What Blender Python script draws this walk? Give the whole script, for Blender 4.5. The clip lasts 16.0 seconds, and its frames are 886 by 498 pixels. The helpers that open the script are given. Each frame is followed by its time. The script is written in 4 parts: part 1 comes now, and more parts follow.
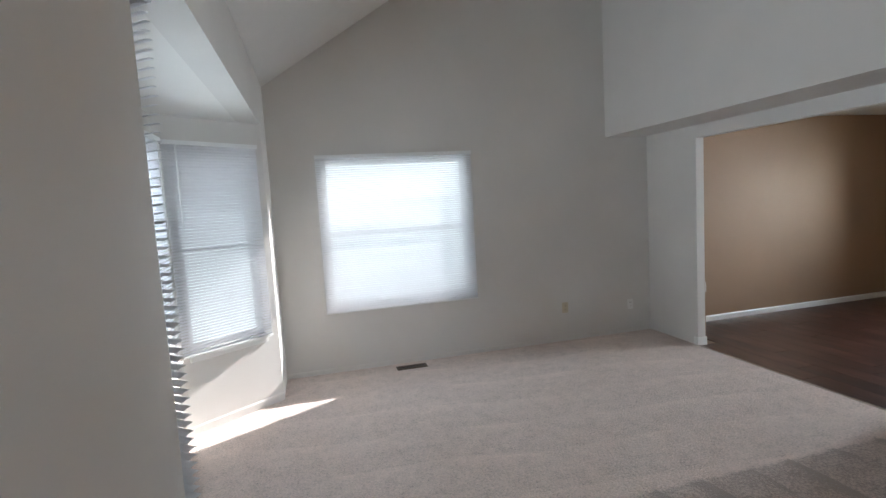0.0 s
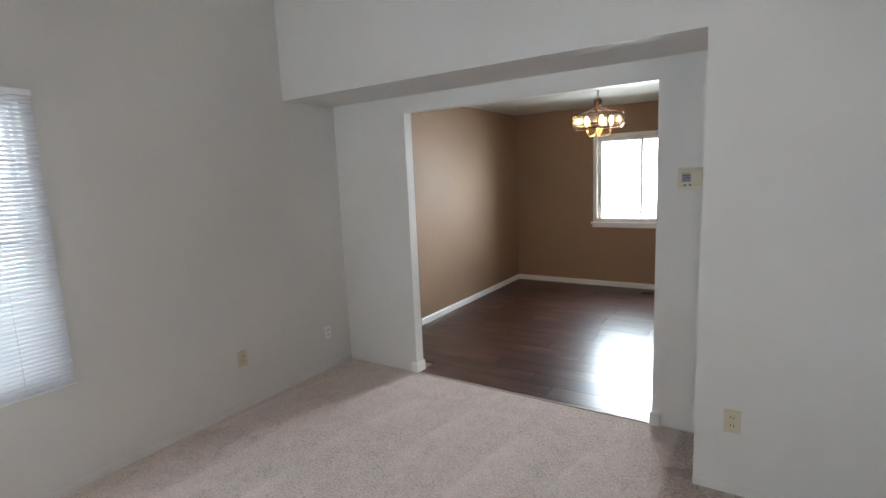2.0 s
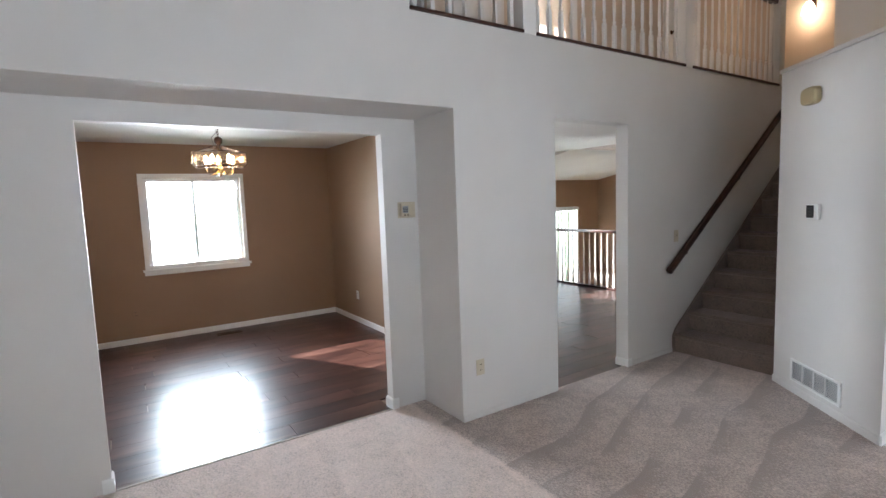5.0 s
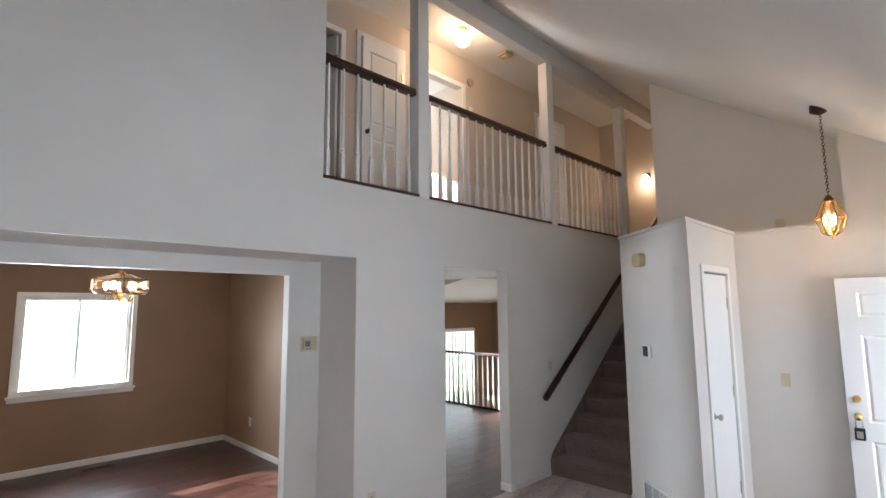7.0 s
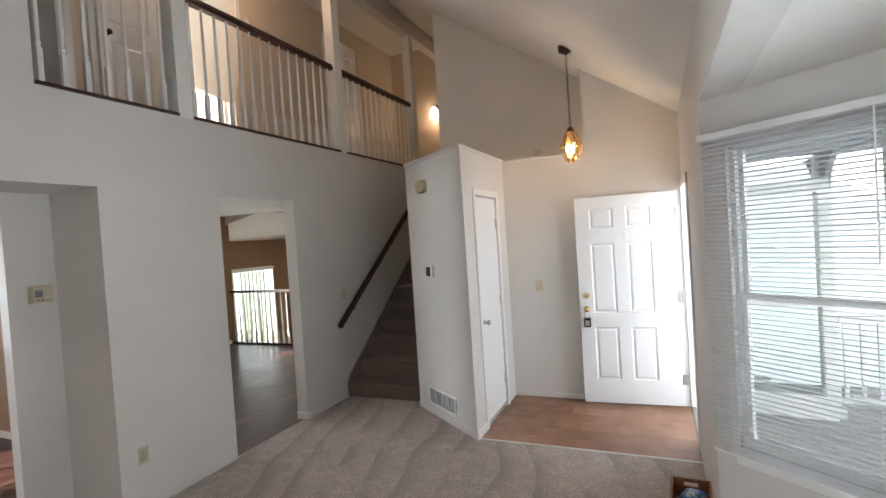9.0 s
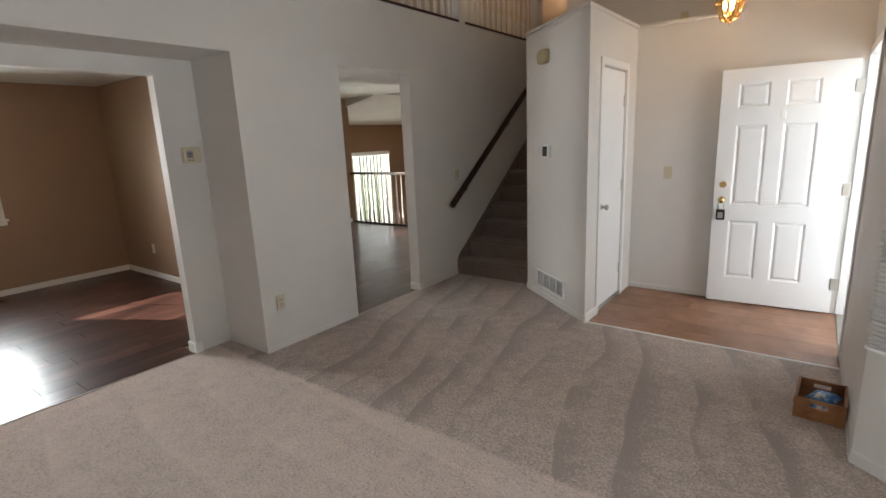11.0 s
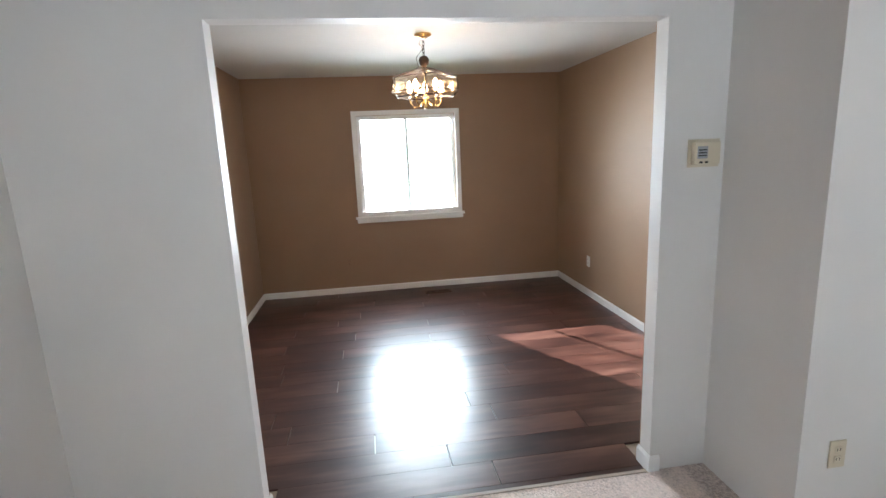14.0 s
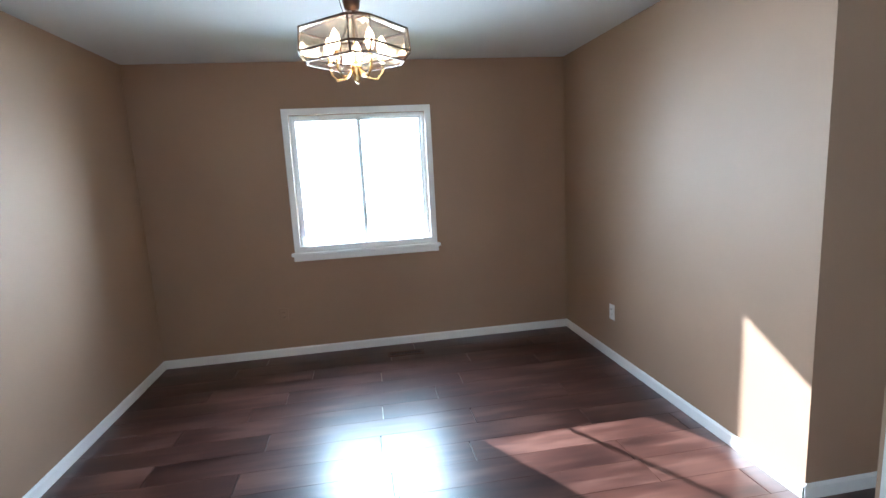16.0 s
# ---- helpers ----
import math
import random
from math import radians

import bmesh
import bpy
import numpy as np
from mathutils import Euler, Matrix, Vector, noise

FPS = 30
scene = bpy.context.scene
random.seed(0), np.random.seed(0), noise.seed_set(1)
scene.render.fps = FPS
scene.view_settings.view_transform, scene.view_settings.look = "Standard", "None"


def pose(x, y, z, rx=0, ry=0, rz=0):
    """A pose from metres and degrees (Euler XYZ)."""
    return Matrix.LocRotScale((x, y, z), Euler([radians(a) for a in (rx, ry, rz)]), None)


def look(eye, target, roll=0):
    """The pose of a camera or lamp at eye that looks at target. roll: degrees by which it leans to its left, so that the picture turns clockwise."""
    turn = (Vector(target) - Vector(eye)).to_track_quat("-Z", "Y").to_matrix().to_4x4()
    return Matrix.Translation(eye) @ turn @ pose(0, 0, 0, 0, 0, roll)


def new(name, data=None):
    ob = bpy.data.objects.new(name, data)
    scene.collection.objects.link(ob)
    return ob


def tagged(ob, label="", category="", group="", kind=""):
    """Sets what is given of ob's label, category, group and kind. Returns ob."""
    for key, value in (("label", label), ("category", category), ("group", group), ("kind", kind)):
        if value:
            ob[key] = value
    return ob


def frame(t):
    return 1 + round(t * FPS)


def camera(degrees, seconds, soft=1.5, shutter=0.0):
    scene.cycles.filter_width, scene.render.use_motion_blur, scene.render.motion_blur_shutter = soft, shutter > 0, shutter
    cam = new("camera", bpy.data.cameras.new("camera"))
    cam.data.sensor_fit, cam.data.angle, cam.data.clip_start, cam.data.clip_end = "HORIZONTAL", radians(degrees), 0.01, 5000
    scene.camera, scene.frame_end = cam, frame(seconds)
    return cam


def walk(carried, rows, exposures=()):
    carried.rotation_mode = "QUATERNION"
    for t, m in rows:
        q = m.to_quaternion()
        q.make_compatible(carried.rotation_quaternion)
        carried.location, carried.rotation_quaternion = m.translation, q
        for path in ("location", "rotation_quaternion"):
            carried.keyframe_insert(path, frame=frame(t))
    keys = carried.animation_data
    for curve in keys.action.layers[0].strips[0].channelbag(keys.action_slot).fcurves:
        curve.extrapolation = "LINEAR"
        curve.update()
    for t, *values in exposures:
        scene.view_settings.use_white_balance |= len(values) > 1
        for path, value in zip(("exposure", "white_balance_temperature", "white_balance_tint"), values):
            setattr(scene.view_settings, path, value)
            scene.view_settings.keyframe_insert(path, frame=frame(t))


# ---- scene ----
cam = camera(83.7, 16.0)
PATH = [
    (0, (0.25, 0.3, 1.603), (0.75, 2.227, 1.418), -3.4),
    (0.5, (0.289, 0.723, 1.634), (1.148, 2.515, 1.41), -2.9),
    (1, (0.516, 1.177, 1.639), (1.707, 2.768, 1.409), -2.9),
    (1.5, (0.686, 1.647, 1.627), (2.167, 2.963, 1.355), -3.4),
    (2, (0.823, 2.091, 1.617), (2.48, 3.17, 1.318), -2.5),
    (2.5, (0.936, 2.642, 1.57), (2.746, 3.453, 1.315), -1.0),
    (3, (1.051, 3.078, 1.572), (2.971, 3.58, 1.331), -0.4),
    (3.5, (1.082, 3.463, 1.594), (3.063, 3.591, 1.348), -1.0),
    (4, (1.068, 3.879, 1.569), (3.027, 3.542, 1.344), -2.3),
    (4.5, (0.865, 4.175, 1.567), (2.691, 3.389, 1.343), -3.2),
    (5, (0.636, 4.295, 1.598), (2.298, 3.2, 1.402), -2.1),
    (5.2, (0.55, 4.317, 1.607), (2.165, 3.15, 1.43), -1.5),
    (7.3, (0.199, 4.56, 1.832), (1.547, 3.111, 2.121), -0.6),
    (7.5, (0.183, 4.552, 1.839), (1.464, 3.045, 2.134), -0.6),
    (8, (0.16, 4.476, 1.829), (1.203, 2.784, 2.05), -1.8),
    (8.5, (0.134, 4.444, 1.776), (0.977, 2.633, 1.876), -2.9),
    (8.7, (0.113, 4.423, 1.762), (0.913, 2.59, 1.8), -3.3),
    (10.8, (0.108, 4.35, 1.567), (1.156, 2.697, 1.152), -2.1),
    (11, (0.166, 4.356, 1.578), (1.34, 2.797, 1.141), -2.5),
    (11.5, (0.278, 4.352, 1.574), (1.762, 3.085, 1.137), -2.4),
    (12, (0.553, 4.343, 1.598), (2.224, 3.332, 1.168), -3.3),
    (12.5, (0.865, 4.253, 1.584), (2.669, 3.481, 1.197), -3.3),
    (13, (1.192, 4.023, 1.58), (3.093, 3.52, 1.217), -2.2),
    (13.5, (1.564, 3.915, 1.583), (3.494, 3.554, 1.203), -1.8),
    (14, (1.944, 3.881, 1.601), (3.885, 3.607, 1.205), -2.5),
    (14.5, (2.252, 3.724, 1.587), (4.205, 3.62, 1.167), -1.3),
    (15, (2.591, 3.607, 1.529), (4.552, 3.552, 1.141), -0.6),
    (15.5, (2.974, 3.559, 1.553), (4.94, 3.412, 1.215), -2.3),
    (16, (3.4, 3.46, 1.504), (5.35, 3.149, 1.187), -3.1),
]
# seconds, exposure in stops, white balance
LIGHT = [
    (0, 1.65, 6350, 12), (1, 1.72, 6500, 13), (2.5, 2.15, 6450, 12), (5.2, 2.35, 6300, 15), (7.3, 2.2, 6350, 15), (8.7, 2.05, 6700, 15),
    (10.8, 1.7, 7250, 16), (11.5, 2.0, 6850, 15), (12.5, 2.5, 6400, 14), (14.5, 2.45, 6250, 11), (16, 2.55, 5300, 7),
]
walk(cam, [(t, look(eye, target, roll)) for t, eye, target, roll in PATH], LIGHT)

# ---- world, sun, window light ----
world = bpy.data.worlds.new("sky")
scene.world = world
world.use_nodes = True
wn = world.node_tree.nodes
sky = wn.new("ShaderNodeTexSky")
sky.sky_type = 'NISHITA'
sky.sun_disc = False
SUN_TO = Vector((1.83, 1.06, 1.0)).normalized()
sky.sun_elevation = math.asin(SUN_TO.z)
sky.sun_rotation = math.atan2(SUN_TO.x, SUN_TO.y)
wn["Background"].inputs[1].default_value = 0.055
world.node_tree.links.new(sky.outputs[0], wn["Background"].inputs[0])


def lamp(name, kind, m, energy, color=(1, 1, 1), **kw):
    data = bpy.data.lights.new(name, kind)
    data.energy, data.color = energy, color
    if kind == 'AREA':
        data.shape = 'RECTANGLE'
        data.size, data.size_y = kw["size"]
        data.spread = radians(kw.get("spread", 180))
    elif kind == 'SUN':
        data.angle = kw["angle"]
    else:
        data.shadow_soft_size = kw.get("radius", 0.03)
    ob = new(name, data)
    ob.matrix_world = m
    return ob


lamp("sun", 'SUN', look(SUN_TO * 30, (0, 0, 0)), 5.0, (1.0, 0.975, 0.94), angle=radians(0.6))
DAY = (0.78, 0.90, 1.0)
lamp("window_daylight_dining", 'AREA', look((7.83, 3.43, 1.47), (6, 3.43, 0.85)), 15, DAY, size=(1.06, 1.0), spread=118)
lamp("window_daylight_north", 'AREA', look((1.08, 5.42, 1.36), (1.08, 3, 1.0)), 4.3, DAY, size=(1.4, 1.4))
lamp("window_daylight_bay", 'AREA', look((-1.05, 3.2, 1.38), (2, 3.2, 0.9)), 12.8, DAY, size=(1.5, 1.35), spread=120)
lamp("door_daylight", 'AREA', look((-0.42, -0.26, 1.1), (2, -0.1, 0.9)), 4.0, DAY, size=(0.8, 1.9))
lamp("slider_daylight", 'AREA', look((9.25, -4.2, 0.3), (6.6, -3.0, 0.3)), 10, DAY, size=(1.8, 2.0))
lamp("bedroom_daylight", 'AREA', look((7.15, 0.5, 4.1), (4, 0.5, 3.9)), 1.2, DAY, size=(1.2, 1.2))

# ---- materials ----


def material(name, color, rough=0.6, metal=0.0, spec=0.5):
    m = bpy.data.materials.new(name)
    m.use_nodes = True
    b = m.node_tree.nodes["Principled BSDF"]
    b.inputs["Base Color"].default_value = (*color, 1)
    b.inputs["Roughness"].default_value = rough
    b.inputs["Metallic"].default_value = metal
    b.inputs["Specular IOR Level"].default_value = spec
    return m, m.node_tree.nodes, m.node_tree.links, b


def noise_node(n, l, scale, detail=4, coords=None, stretch=None):
    tc = n.new("ShaderNodeTexCoord")
    out = tc.outputs["Object"]
    if coords:
        out = coords
    if stretch:
        mp = n.new("ShaderNodeMapping")
        mp.inputs["Scale"].default_value = stretch
        l.new(out, mp.inputs[0])
        out = mp.outputs[0]
    t = n.new("ShaderNodeTexNoise")
    t.inputs["Scale"].default_value = scale
    t.inputs["Detail"].default_value = detail
    l.new(out, t.inputs["Vector"])
    return t


def ramp(n, l, src, stops):
    r = n.new("ShaderNodeValToRGB")
    e = r.color_ramp.elements
    while len(e) < len(stops):
        e.new(0.5)
    for el, (p, c) in zip(e, stops):
        el.position, el.color = p, (*c, 1)
    l.new(src, r.inputs[0])
    return r


def bump(n, l, b, src, strength, dist=0.002):
    u = n.new("ShaderNodeBump")
    u.inputs["Strength"].default_value = strength
    u.inputs["Distance"].default_value = dist
    l.new(src, u.inputs["Height"])
    l.new(u.outputs[0], b.inputs["Normal"])
    return u


def paint(name, color, rough=0.55, amount=0.04, relief=0.12, spec=0.35):
    m, n, l, b = material(name, color, rough, 0, spec)
    big = noise_node(n, l, 1.3, 5)
    lo = tuple(c * (1 - amount) for c in color)
    hi = tuple(min(1, c * (1 + amount)) for c in color)
    l.new(ramp(n, l, big.outputs[0], [(0.3, lo), (0.7, hi)]).outputs[0], b.inputs["Base Color"])
    fine = noise_node(n, l, 140, 3)
    bump(n, l, b, fine.outputs[0], relief, 0.002)
    return m


WALL = paint("warm_white_wall_paint", (0.68, 0.662, 0.635))
TAN = paint("tan_wall_paint", (0.33, 0.220, 0.143), 0.58, 0.05, 0.15, 0.28)
CEIL = paint("white_ceiling_paint", (0.78, 0.765, 0.735), 0.8, 0.03, 0.5, 0.2)
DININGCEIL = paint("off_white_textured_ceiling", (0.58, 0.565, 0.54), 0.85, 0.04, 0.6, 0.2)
HALLPAINT = paint("cream_hall_paint", (0.62, 0.53, 0.44), 0.6)
TRIM = paint("white_trim_enamel", (0.80, 0.80, 0.78), 0.3, 0.02, 0.04, 0.5)
DOORW = paint("white_door_enamel", (0.82, 0.83, 0.83), 0.32, 0.02, 0.05, 0.5)
PLASTIC = paint("ivory_plastic", (0.60, 0.53, 0.40), 0.35, 0.03, 0.02)
YELLOWED = paint("yellowed_plastic", (0.45, 0.37, 0.22), 0.4, 0.05, 0.02)
VINYL = paint("white_vinyl", (0.8, 0.81, 0.81), 0.3, 0.02, 0.02)
DARK = paint("dark_slot", (0.02, 0.02, 0.02), 0.6, 0.1, 0.0)
BROWNMETAL = paint("brown_register_enamel", (0.10, 0.065, 0.045), 0.45, 0.1, 0.05)
SIDING = paint("outdoor_siding", (0.55, 0.56, 0.57), 0.7, 0.06, 0.2)
PORCHGREY = paint("grey_porch_paint", (0.33, 0.34, 0.36), 0.6, 0.1, 0.2)

BRASS = material("polished_brass", (0.72, 0.50, 0.22), 0.22, 1.0)[0]
AGED = material("aged_bronze", (0.06, 0.03, 0.018), 0.45, 0.55)[0]
LANTERN = material("antique_brass", (0.30, 0.17, 0.06), 0.35, 0.9)[0]
STEEL = material("satin_nickel_hinge", (0.50, 0.48, 0.44), 0.35, 1.0)[0]
RUBBER = material("black_rubber", (0.015, 0.015, 0.017), 0.5)[0]


def wood(name, dark, mid, light, rough, scale=(28, 1.6, 28), per_piece=True, spec=0.5):
    m, n, l, b = material(name, mid, rough, 0, spec)
    tc = n.new("ShaderNodeTexCoord")
    info = n.new("ShaderNodeObjectInfo")
    add = n.new("ShaderNodeVectorMath")
    add.operation = 'MULTIPLY_ADD'
    comb = n.new("ShaderNodeCombineXYZ")
    l.new(info.outputs["Random"], comb.inputs[0])
    l.new(info.outputs["Random"], comb.inputs[1])
    comb.inputs[2].default_value = 0.3
    l.new(comb.outputs[0], add.inputs[0])
    add.inputs[1].default_value = (37, 53, 11)
    l.new(tc.outputs["Object"], add.inputs[2])
    grain = noise_node(n, l, 1.0, 7, add.outputs[0], scale)
    grain.inputs["Distortion"].default_value = 0.6
    cloud = noise_node(n, l, 3.2, 3, add.outputs[0], (1.6, 0.55, 1))
    mix = n.new("ShaderNodeMath")
    mix.operation = 'MULTIPLY_ADD'
    half = n.new("ShaderNodeMath")
    half.operation = 'MULTIPLY'
    half.inputs[1].default_value = 0.9
    l.new(cloud.outputs[0], half.inputs[0])
    l.new(grain.outputs[0], mix.inputs[0])
    mix.inputs[1].default_value = 0.6
    l.new(half.outputs[0], mix.inputs[2])
    r = ramp(n, l, mix.outputs[0], [(0.55, dark), (0.76, mid), (0.98, light)])
    hs = n.new("ShaderNodeHueSaturation")
    if per_piece:
        mr = n.new("ShaderNodeMapRange")
        mr.inputs["To Min"].default_value, mr.inputs["To Max"].default_value = 0.86, 1.14
        l.new(info.outputs["Random"], mr.inputs[0])
        l.new(mr.outputs[0], hs.inputs["Value"])
    l.new(r.outputs[0], hs.inputs["Color"])
    l.new(hs.outputs[0], b.inputs["Base Color"])
    rr = n.new("ShaderNodeMapRange")
    rr.inputs["To Min"].default_value, rr.inputs["To Max"].default_value = rough * 0.85, rough * 1.2
    l.new(grain.outputs[0], rr.inputs[0])
    l.new(rr.outputs[0], b.inputs["Roughness"])
    bump(n, l, b, mix.outputs[0], 0.06, 0.002)
    return m


FLOORWOOD = wood("dark_brown_laminate", (0.022, 0.008, 0.006), (0.054, 0.021, 0.015), (0.120, 0.058, 0.043), 0.30, (16, 1.5, 16), True, 0.55)
fb = FLOORWOOD.node_tree.nodes["Principled BSDF"]
fb.inputs["Coat Weight"].default_value = 0.12
fb.inputs["Coat Roughness"].default_value = 0.42
FOYERWOOD = wood("honey_laminate", (0.19, 0.085, 0.044), (0.28, 0.135, 0.075), (0.37, 0.195, 0.115), 0.33, (1.6, 26, 26))
RAILWOOD = wood("red_brown_handrail_stain", (0.018, 0.007, 0.005), (0.04, 0.014, 0.009), (0.07, 0.026, 0.017), 0.3, (20, 3, 20), False)
CRATEWOOD = wood("orange_brown_crate_wood", (0.17, 0.07, 0.025), (0.30, 0.13, 0.05), (0.42, 0.2, 0.08), 0.5, (14, 14, 30), False)
UNDERLAY = paint("pale_joint_filler", (0.42, 0.36, 0.30), 0.7, 0.1, 0.1)


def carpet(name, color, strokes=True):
    """Cut pile: tufts, mottling, and the nap that the vacuum cleaner left, with window light painted into its lighter
    side.
    """
    m, n, l, b = material(name, color, 0.95, 0, 0.08)
    tc = n.new("ShaderNodeTexCoord")

    def calc(op, a, c, d=None):
        q = n.new("ShaderNodeMath")
        q.operation = op
        for sock, v in zip(q.inputs, (a, c, d)):
            if v is None:
                continue
            if isinstance(v, (int, float)):
                sock.default_value = v
            else:
                l.new(v, sock)
        return q.outputs[0]

    tuft = noise_node(n, l, 120, 3)
    curl = noise_node(n, l, 75, 4)
    mottled = noise_node(n, l, 9, 4)
    total = calc('MULTIPLY', tuft.outputs[0], 0.34)
    total = calc('MULTIPLY_ADD', curl.outputs[0], 0.42, total)
    total = calc('MULTIPLY_ADD', mottled.outputs[0], 0.20, total)
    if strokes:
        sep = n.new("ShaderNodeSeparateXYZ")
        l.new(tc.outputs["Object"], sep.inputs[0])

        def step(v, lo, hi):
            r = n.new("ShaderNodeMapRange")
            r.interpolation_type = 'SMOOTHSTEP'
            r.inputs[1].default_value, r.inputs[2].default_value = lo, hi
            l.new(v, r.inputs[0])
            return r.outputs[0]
        # lighter north of the seam: window light painted in along with the nap
        lit_nap = step(sep.outputs[1], 2.44, 2.50)
        total = calc('MULTIPLY_ADD', lit_nap, 0.10, calc('SUBTRACT', total, 0.04))
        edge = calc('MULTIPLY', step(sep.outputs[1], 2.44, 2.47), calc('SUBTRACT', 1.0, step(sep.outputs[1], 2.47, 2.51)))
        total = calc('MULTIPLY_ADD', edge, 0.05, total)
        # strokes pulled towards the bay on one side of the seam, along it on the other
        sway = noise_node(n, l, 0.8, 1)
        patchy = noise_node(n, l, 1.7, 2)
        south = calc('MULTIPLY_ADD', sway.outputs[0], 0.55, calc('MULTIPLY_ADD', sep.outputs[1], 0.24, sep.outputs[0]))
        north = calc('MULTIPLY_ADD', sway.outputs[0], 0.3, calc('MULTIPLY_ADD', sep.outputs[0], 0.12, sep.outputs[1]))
        for way, width, k, side in ((south, 0.31, -0.25, calc('SUBTRACT', 1.0, lit_nap)), (north, 0.43, 0.10, lit_nap)):
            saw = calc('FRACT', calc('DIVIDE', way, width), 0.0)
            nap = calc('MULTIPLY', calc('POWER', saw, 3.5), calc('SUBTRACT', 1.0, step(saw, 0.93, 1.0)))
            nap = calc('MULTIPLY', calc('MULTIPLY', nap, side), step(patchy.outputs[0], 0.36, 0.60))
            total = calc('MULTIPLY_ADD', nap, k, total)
    lo, hi = tuple(c * 0.58 for c in color), tuple(min(1, c * 1.25) for c in color)
    l.new(ramp(n, l, total, [(0.36, lo), (0.525, color), (0.70, hi)]).outputs[0], b.inputs["Base Color"])
    hgt = calc('MULTIPLY_ADD', curl.outputs[0], 1.6, tuft.outputs[0])
    bump(n, l, b, hgt, 0.8, 0.007)
    b.inputs["Sheen Weight"].default_value = 0.2
    b.inputs["Sheen Roughness"].default_value = 0.6
    return m


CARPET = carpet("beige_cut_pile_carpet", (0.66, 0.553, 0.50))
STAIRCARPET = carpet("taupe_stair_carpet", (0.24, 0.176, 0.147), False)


def glass(name, color=(1, 1, 1), rough=0.0, share=0.045):
    m = bpy.data.materials.new(name)
    m.use_nodes = True
    n, l = m.node_tree.nodes, m.node_tree.links
    n.clear()
    o = n.new("ShaderNodeOutputMaterial")
    t = n.new("ShaderNodeBsdfTransparent")
    t.inputs[0].default_value = (*color, 1)
    g = n.new("ShaderNodeBsdfGlossy")
    g.inputs["Roughness"].default_value = rough
    mix = n.new("ShaderNodeMixShader")
    mix.inputs[0].default_value = share
    l.new(t.outputs[0], mix.inputs[1])
    l.new(g.outputs[0], mix.inputs[2])
    l.new(mix.outputs[0], o.inputs[0])
    return m


GLASS = glass("window_glass", (0.96, 0.98, 0.97))
LAMPGLASS = glass("bevelled_lamp_glass", (0.97, 0.925, 0.87), 0.16, 0.20)
AMBERGLASS = glass("amber_lantern_glass", (0.985, 0.94, 0.84), 0.05, 0.05)


def glow(name, color, strength):
    m, n, l, b = material(name, (0.9, 0.85, 0.75), 0.4)
    b.inputs["Emission Color"].default_value = (*color, 1)
    b.inputs["Emission Strength"].default_value = strength
    return m


BULB = glow("lit_candle_bulb", (1.0, 0.76, 0.46), 8)
GLOBE = glow("lit_opal_globe", (1.0, 0.82, 0.58), 3.5)


def slat_material(name, share, color):
    m = bpy.data.materials.new(name)
    m.use_nodes = True
    n, l = m.node_tree.nodes, m.node_tree.links
    n.clear()
    o = n.new("ShaderNodeOutputMaterial")
    d = n.new("ShaderNodeBsdfDiffuse")
    t = n.new("ShaderNodeBsdfTranslucent")
    mix = n.new("ShaderNodeMixShader")
    for s in (d, t):
        s.inputs[0].default_value = (*color, 1)
    mix.inputs[0].default_value = share
    l.new(d.outputs[0], mix.inputs[1])
    l.new(t.outputs[0], mix.inputs[2])
    l.new(mix.outputs[0], o.inputs[0])
    return m


SLAT = slat_material("white_vinyl_slat", 0.36, (0.82, 0.82, 0.84))
SHEER = slat_material("white_vertical_blind_vane", 0.6, (0.85, 0.83, 0.78))

# ---- mesh helpers ----


def box(bm, x0, y0, z0, x1, y1, z1, bevel=0.0):
    r = bmesh.ops.create_cube(bm, size=1)
    vs = r["verts"]
    for v in vs:
        v.co = Vector((x0 + (v.co.x + .5) * (x1 - x0), y0 + (v.co.y + .5) * (y1 - y0), z0 + (v.co.z + .5) * (z1 - z0)))
    if bevel:
        es = list({e for v in vs for e in v.link_edges})
        bmesh.ops.bevel(bm, geom=es, offset=bevel, segments=2, affect='EDGES', profile=0.6)
    return bm


def prism(bm, poly, fn, a, b):
    """Extrudes a plane polygon from a to b; fn(u, v, w) places a point."""
    va = [bm.verts.new(fn(u, v, a)) for u, v in poly]
    vb = [bm.verts.new(fn(u, v, b)) for u, v in poly]
    k = len(poly)
    bm.faces.new(va)
    bm.faces.new(vb[::-1])
    for i in range(k):
        bm.faces.new((va[i], vb[i], vb[(i + 1) % k], va[(i + 1) % k]))
    return bm


def tube(bm, pts, r, seg=8, cap=True):
    """A round bar along points; r is a radius or one for each point."""
    rings = []
    pts = [Vector(p) for p in pts]
    for i, p in enumerate(pts):
        d = (pts[min(i + 1, len(pts) - 1)] - pts[max(i - 1, 0)]).normalized()
        up = Vector((0, 0, 1)) if abs(d.z) < 0.9 else Vector((1, 0, 0))
        s = d.cross(up).normalized()
        u = s.cross(d)
        rad = r[i] if isinstance(r, (list, tuple)) else r
        rings.append([bm.verts.new(p + rad * (math.cos(2 * math.pi * k / seg) * s + math.sin(2 * math.pi * k / seg) * u)) for k in range(seg)])
    for a, b in zip(rings, rings[1:]):
        for k in range(seg):
            bm.faces.new((a[k], a[(k + 1) % seg], b[(k + 1) % seg], b[k]))
    if cap:
        bm.faces.new(rings[0][::-1])
        bm.faces.new(rings[-1])
    return bm


def lathe(bm, profile, cx=0, cy=0, seg=20):
    """Turns (radius, z) pairs about the upright through cx, cy."""
    return tube_rings(bm, [[(cx + r * math.cos(2 * math.pi * k / seg), cy + r * math.sin(2 * math.pi * k / seg), z) for k in range(seg)] for r, z in profile])


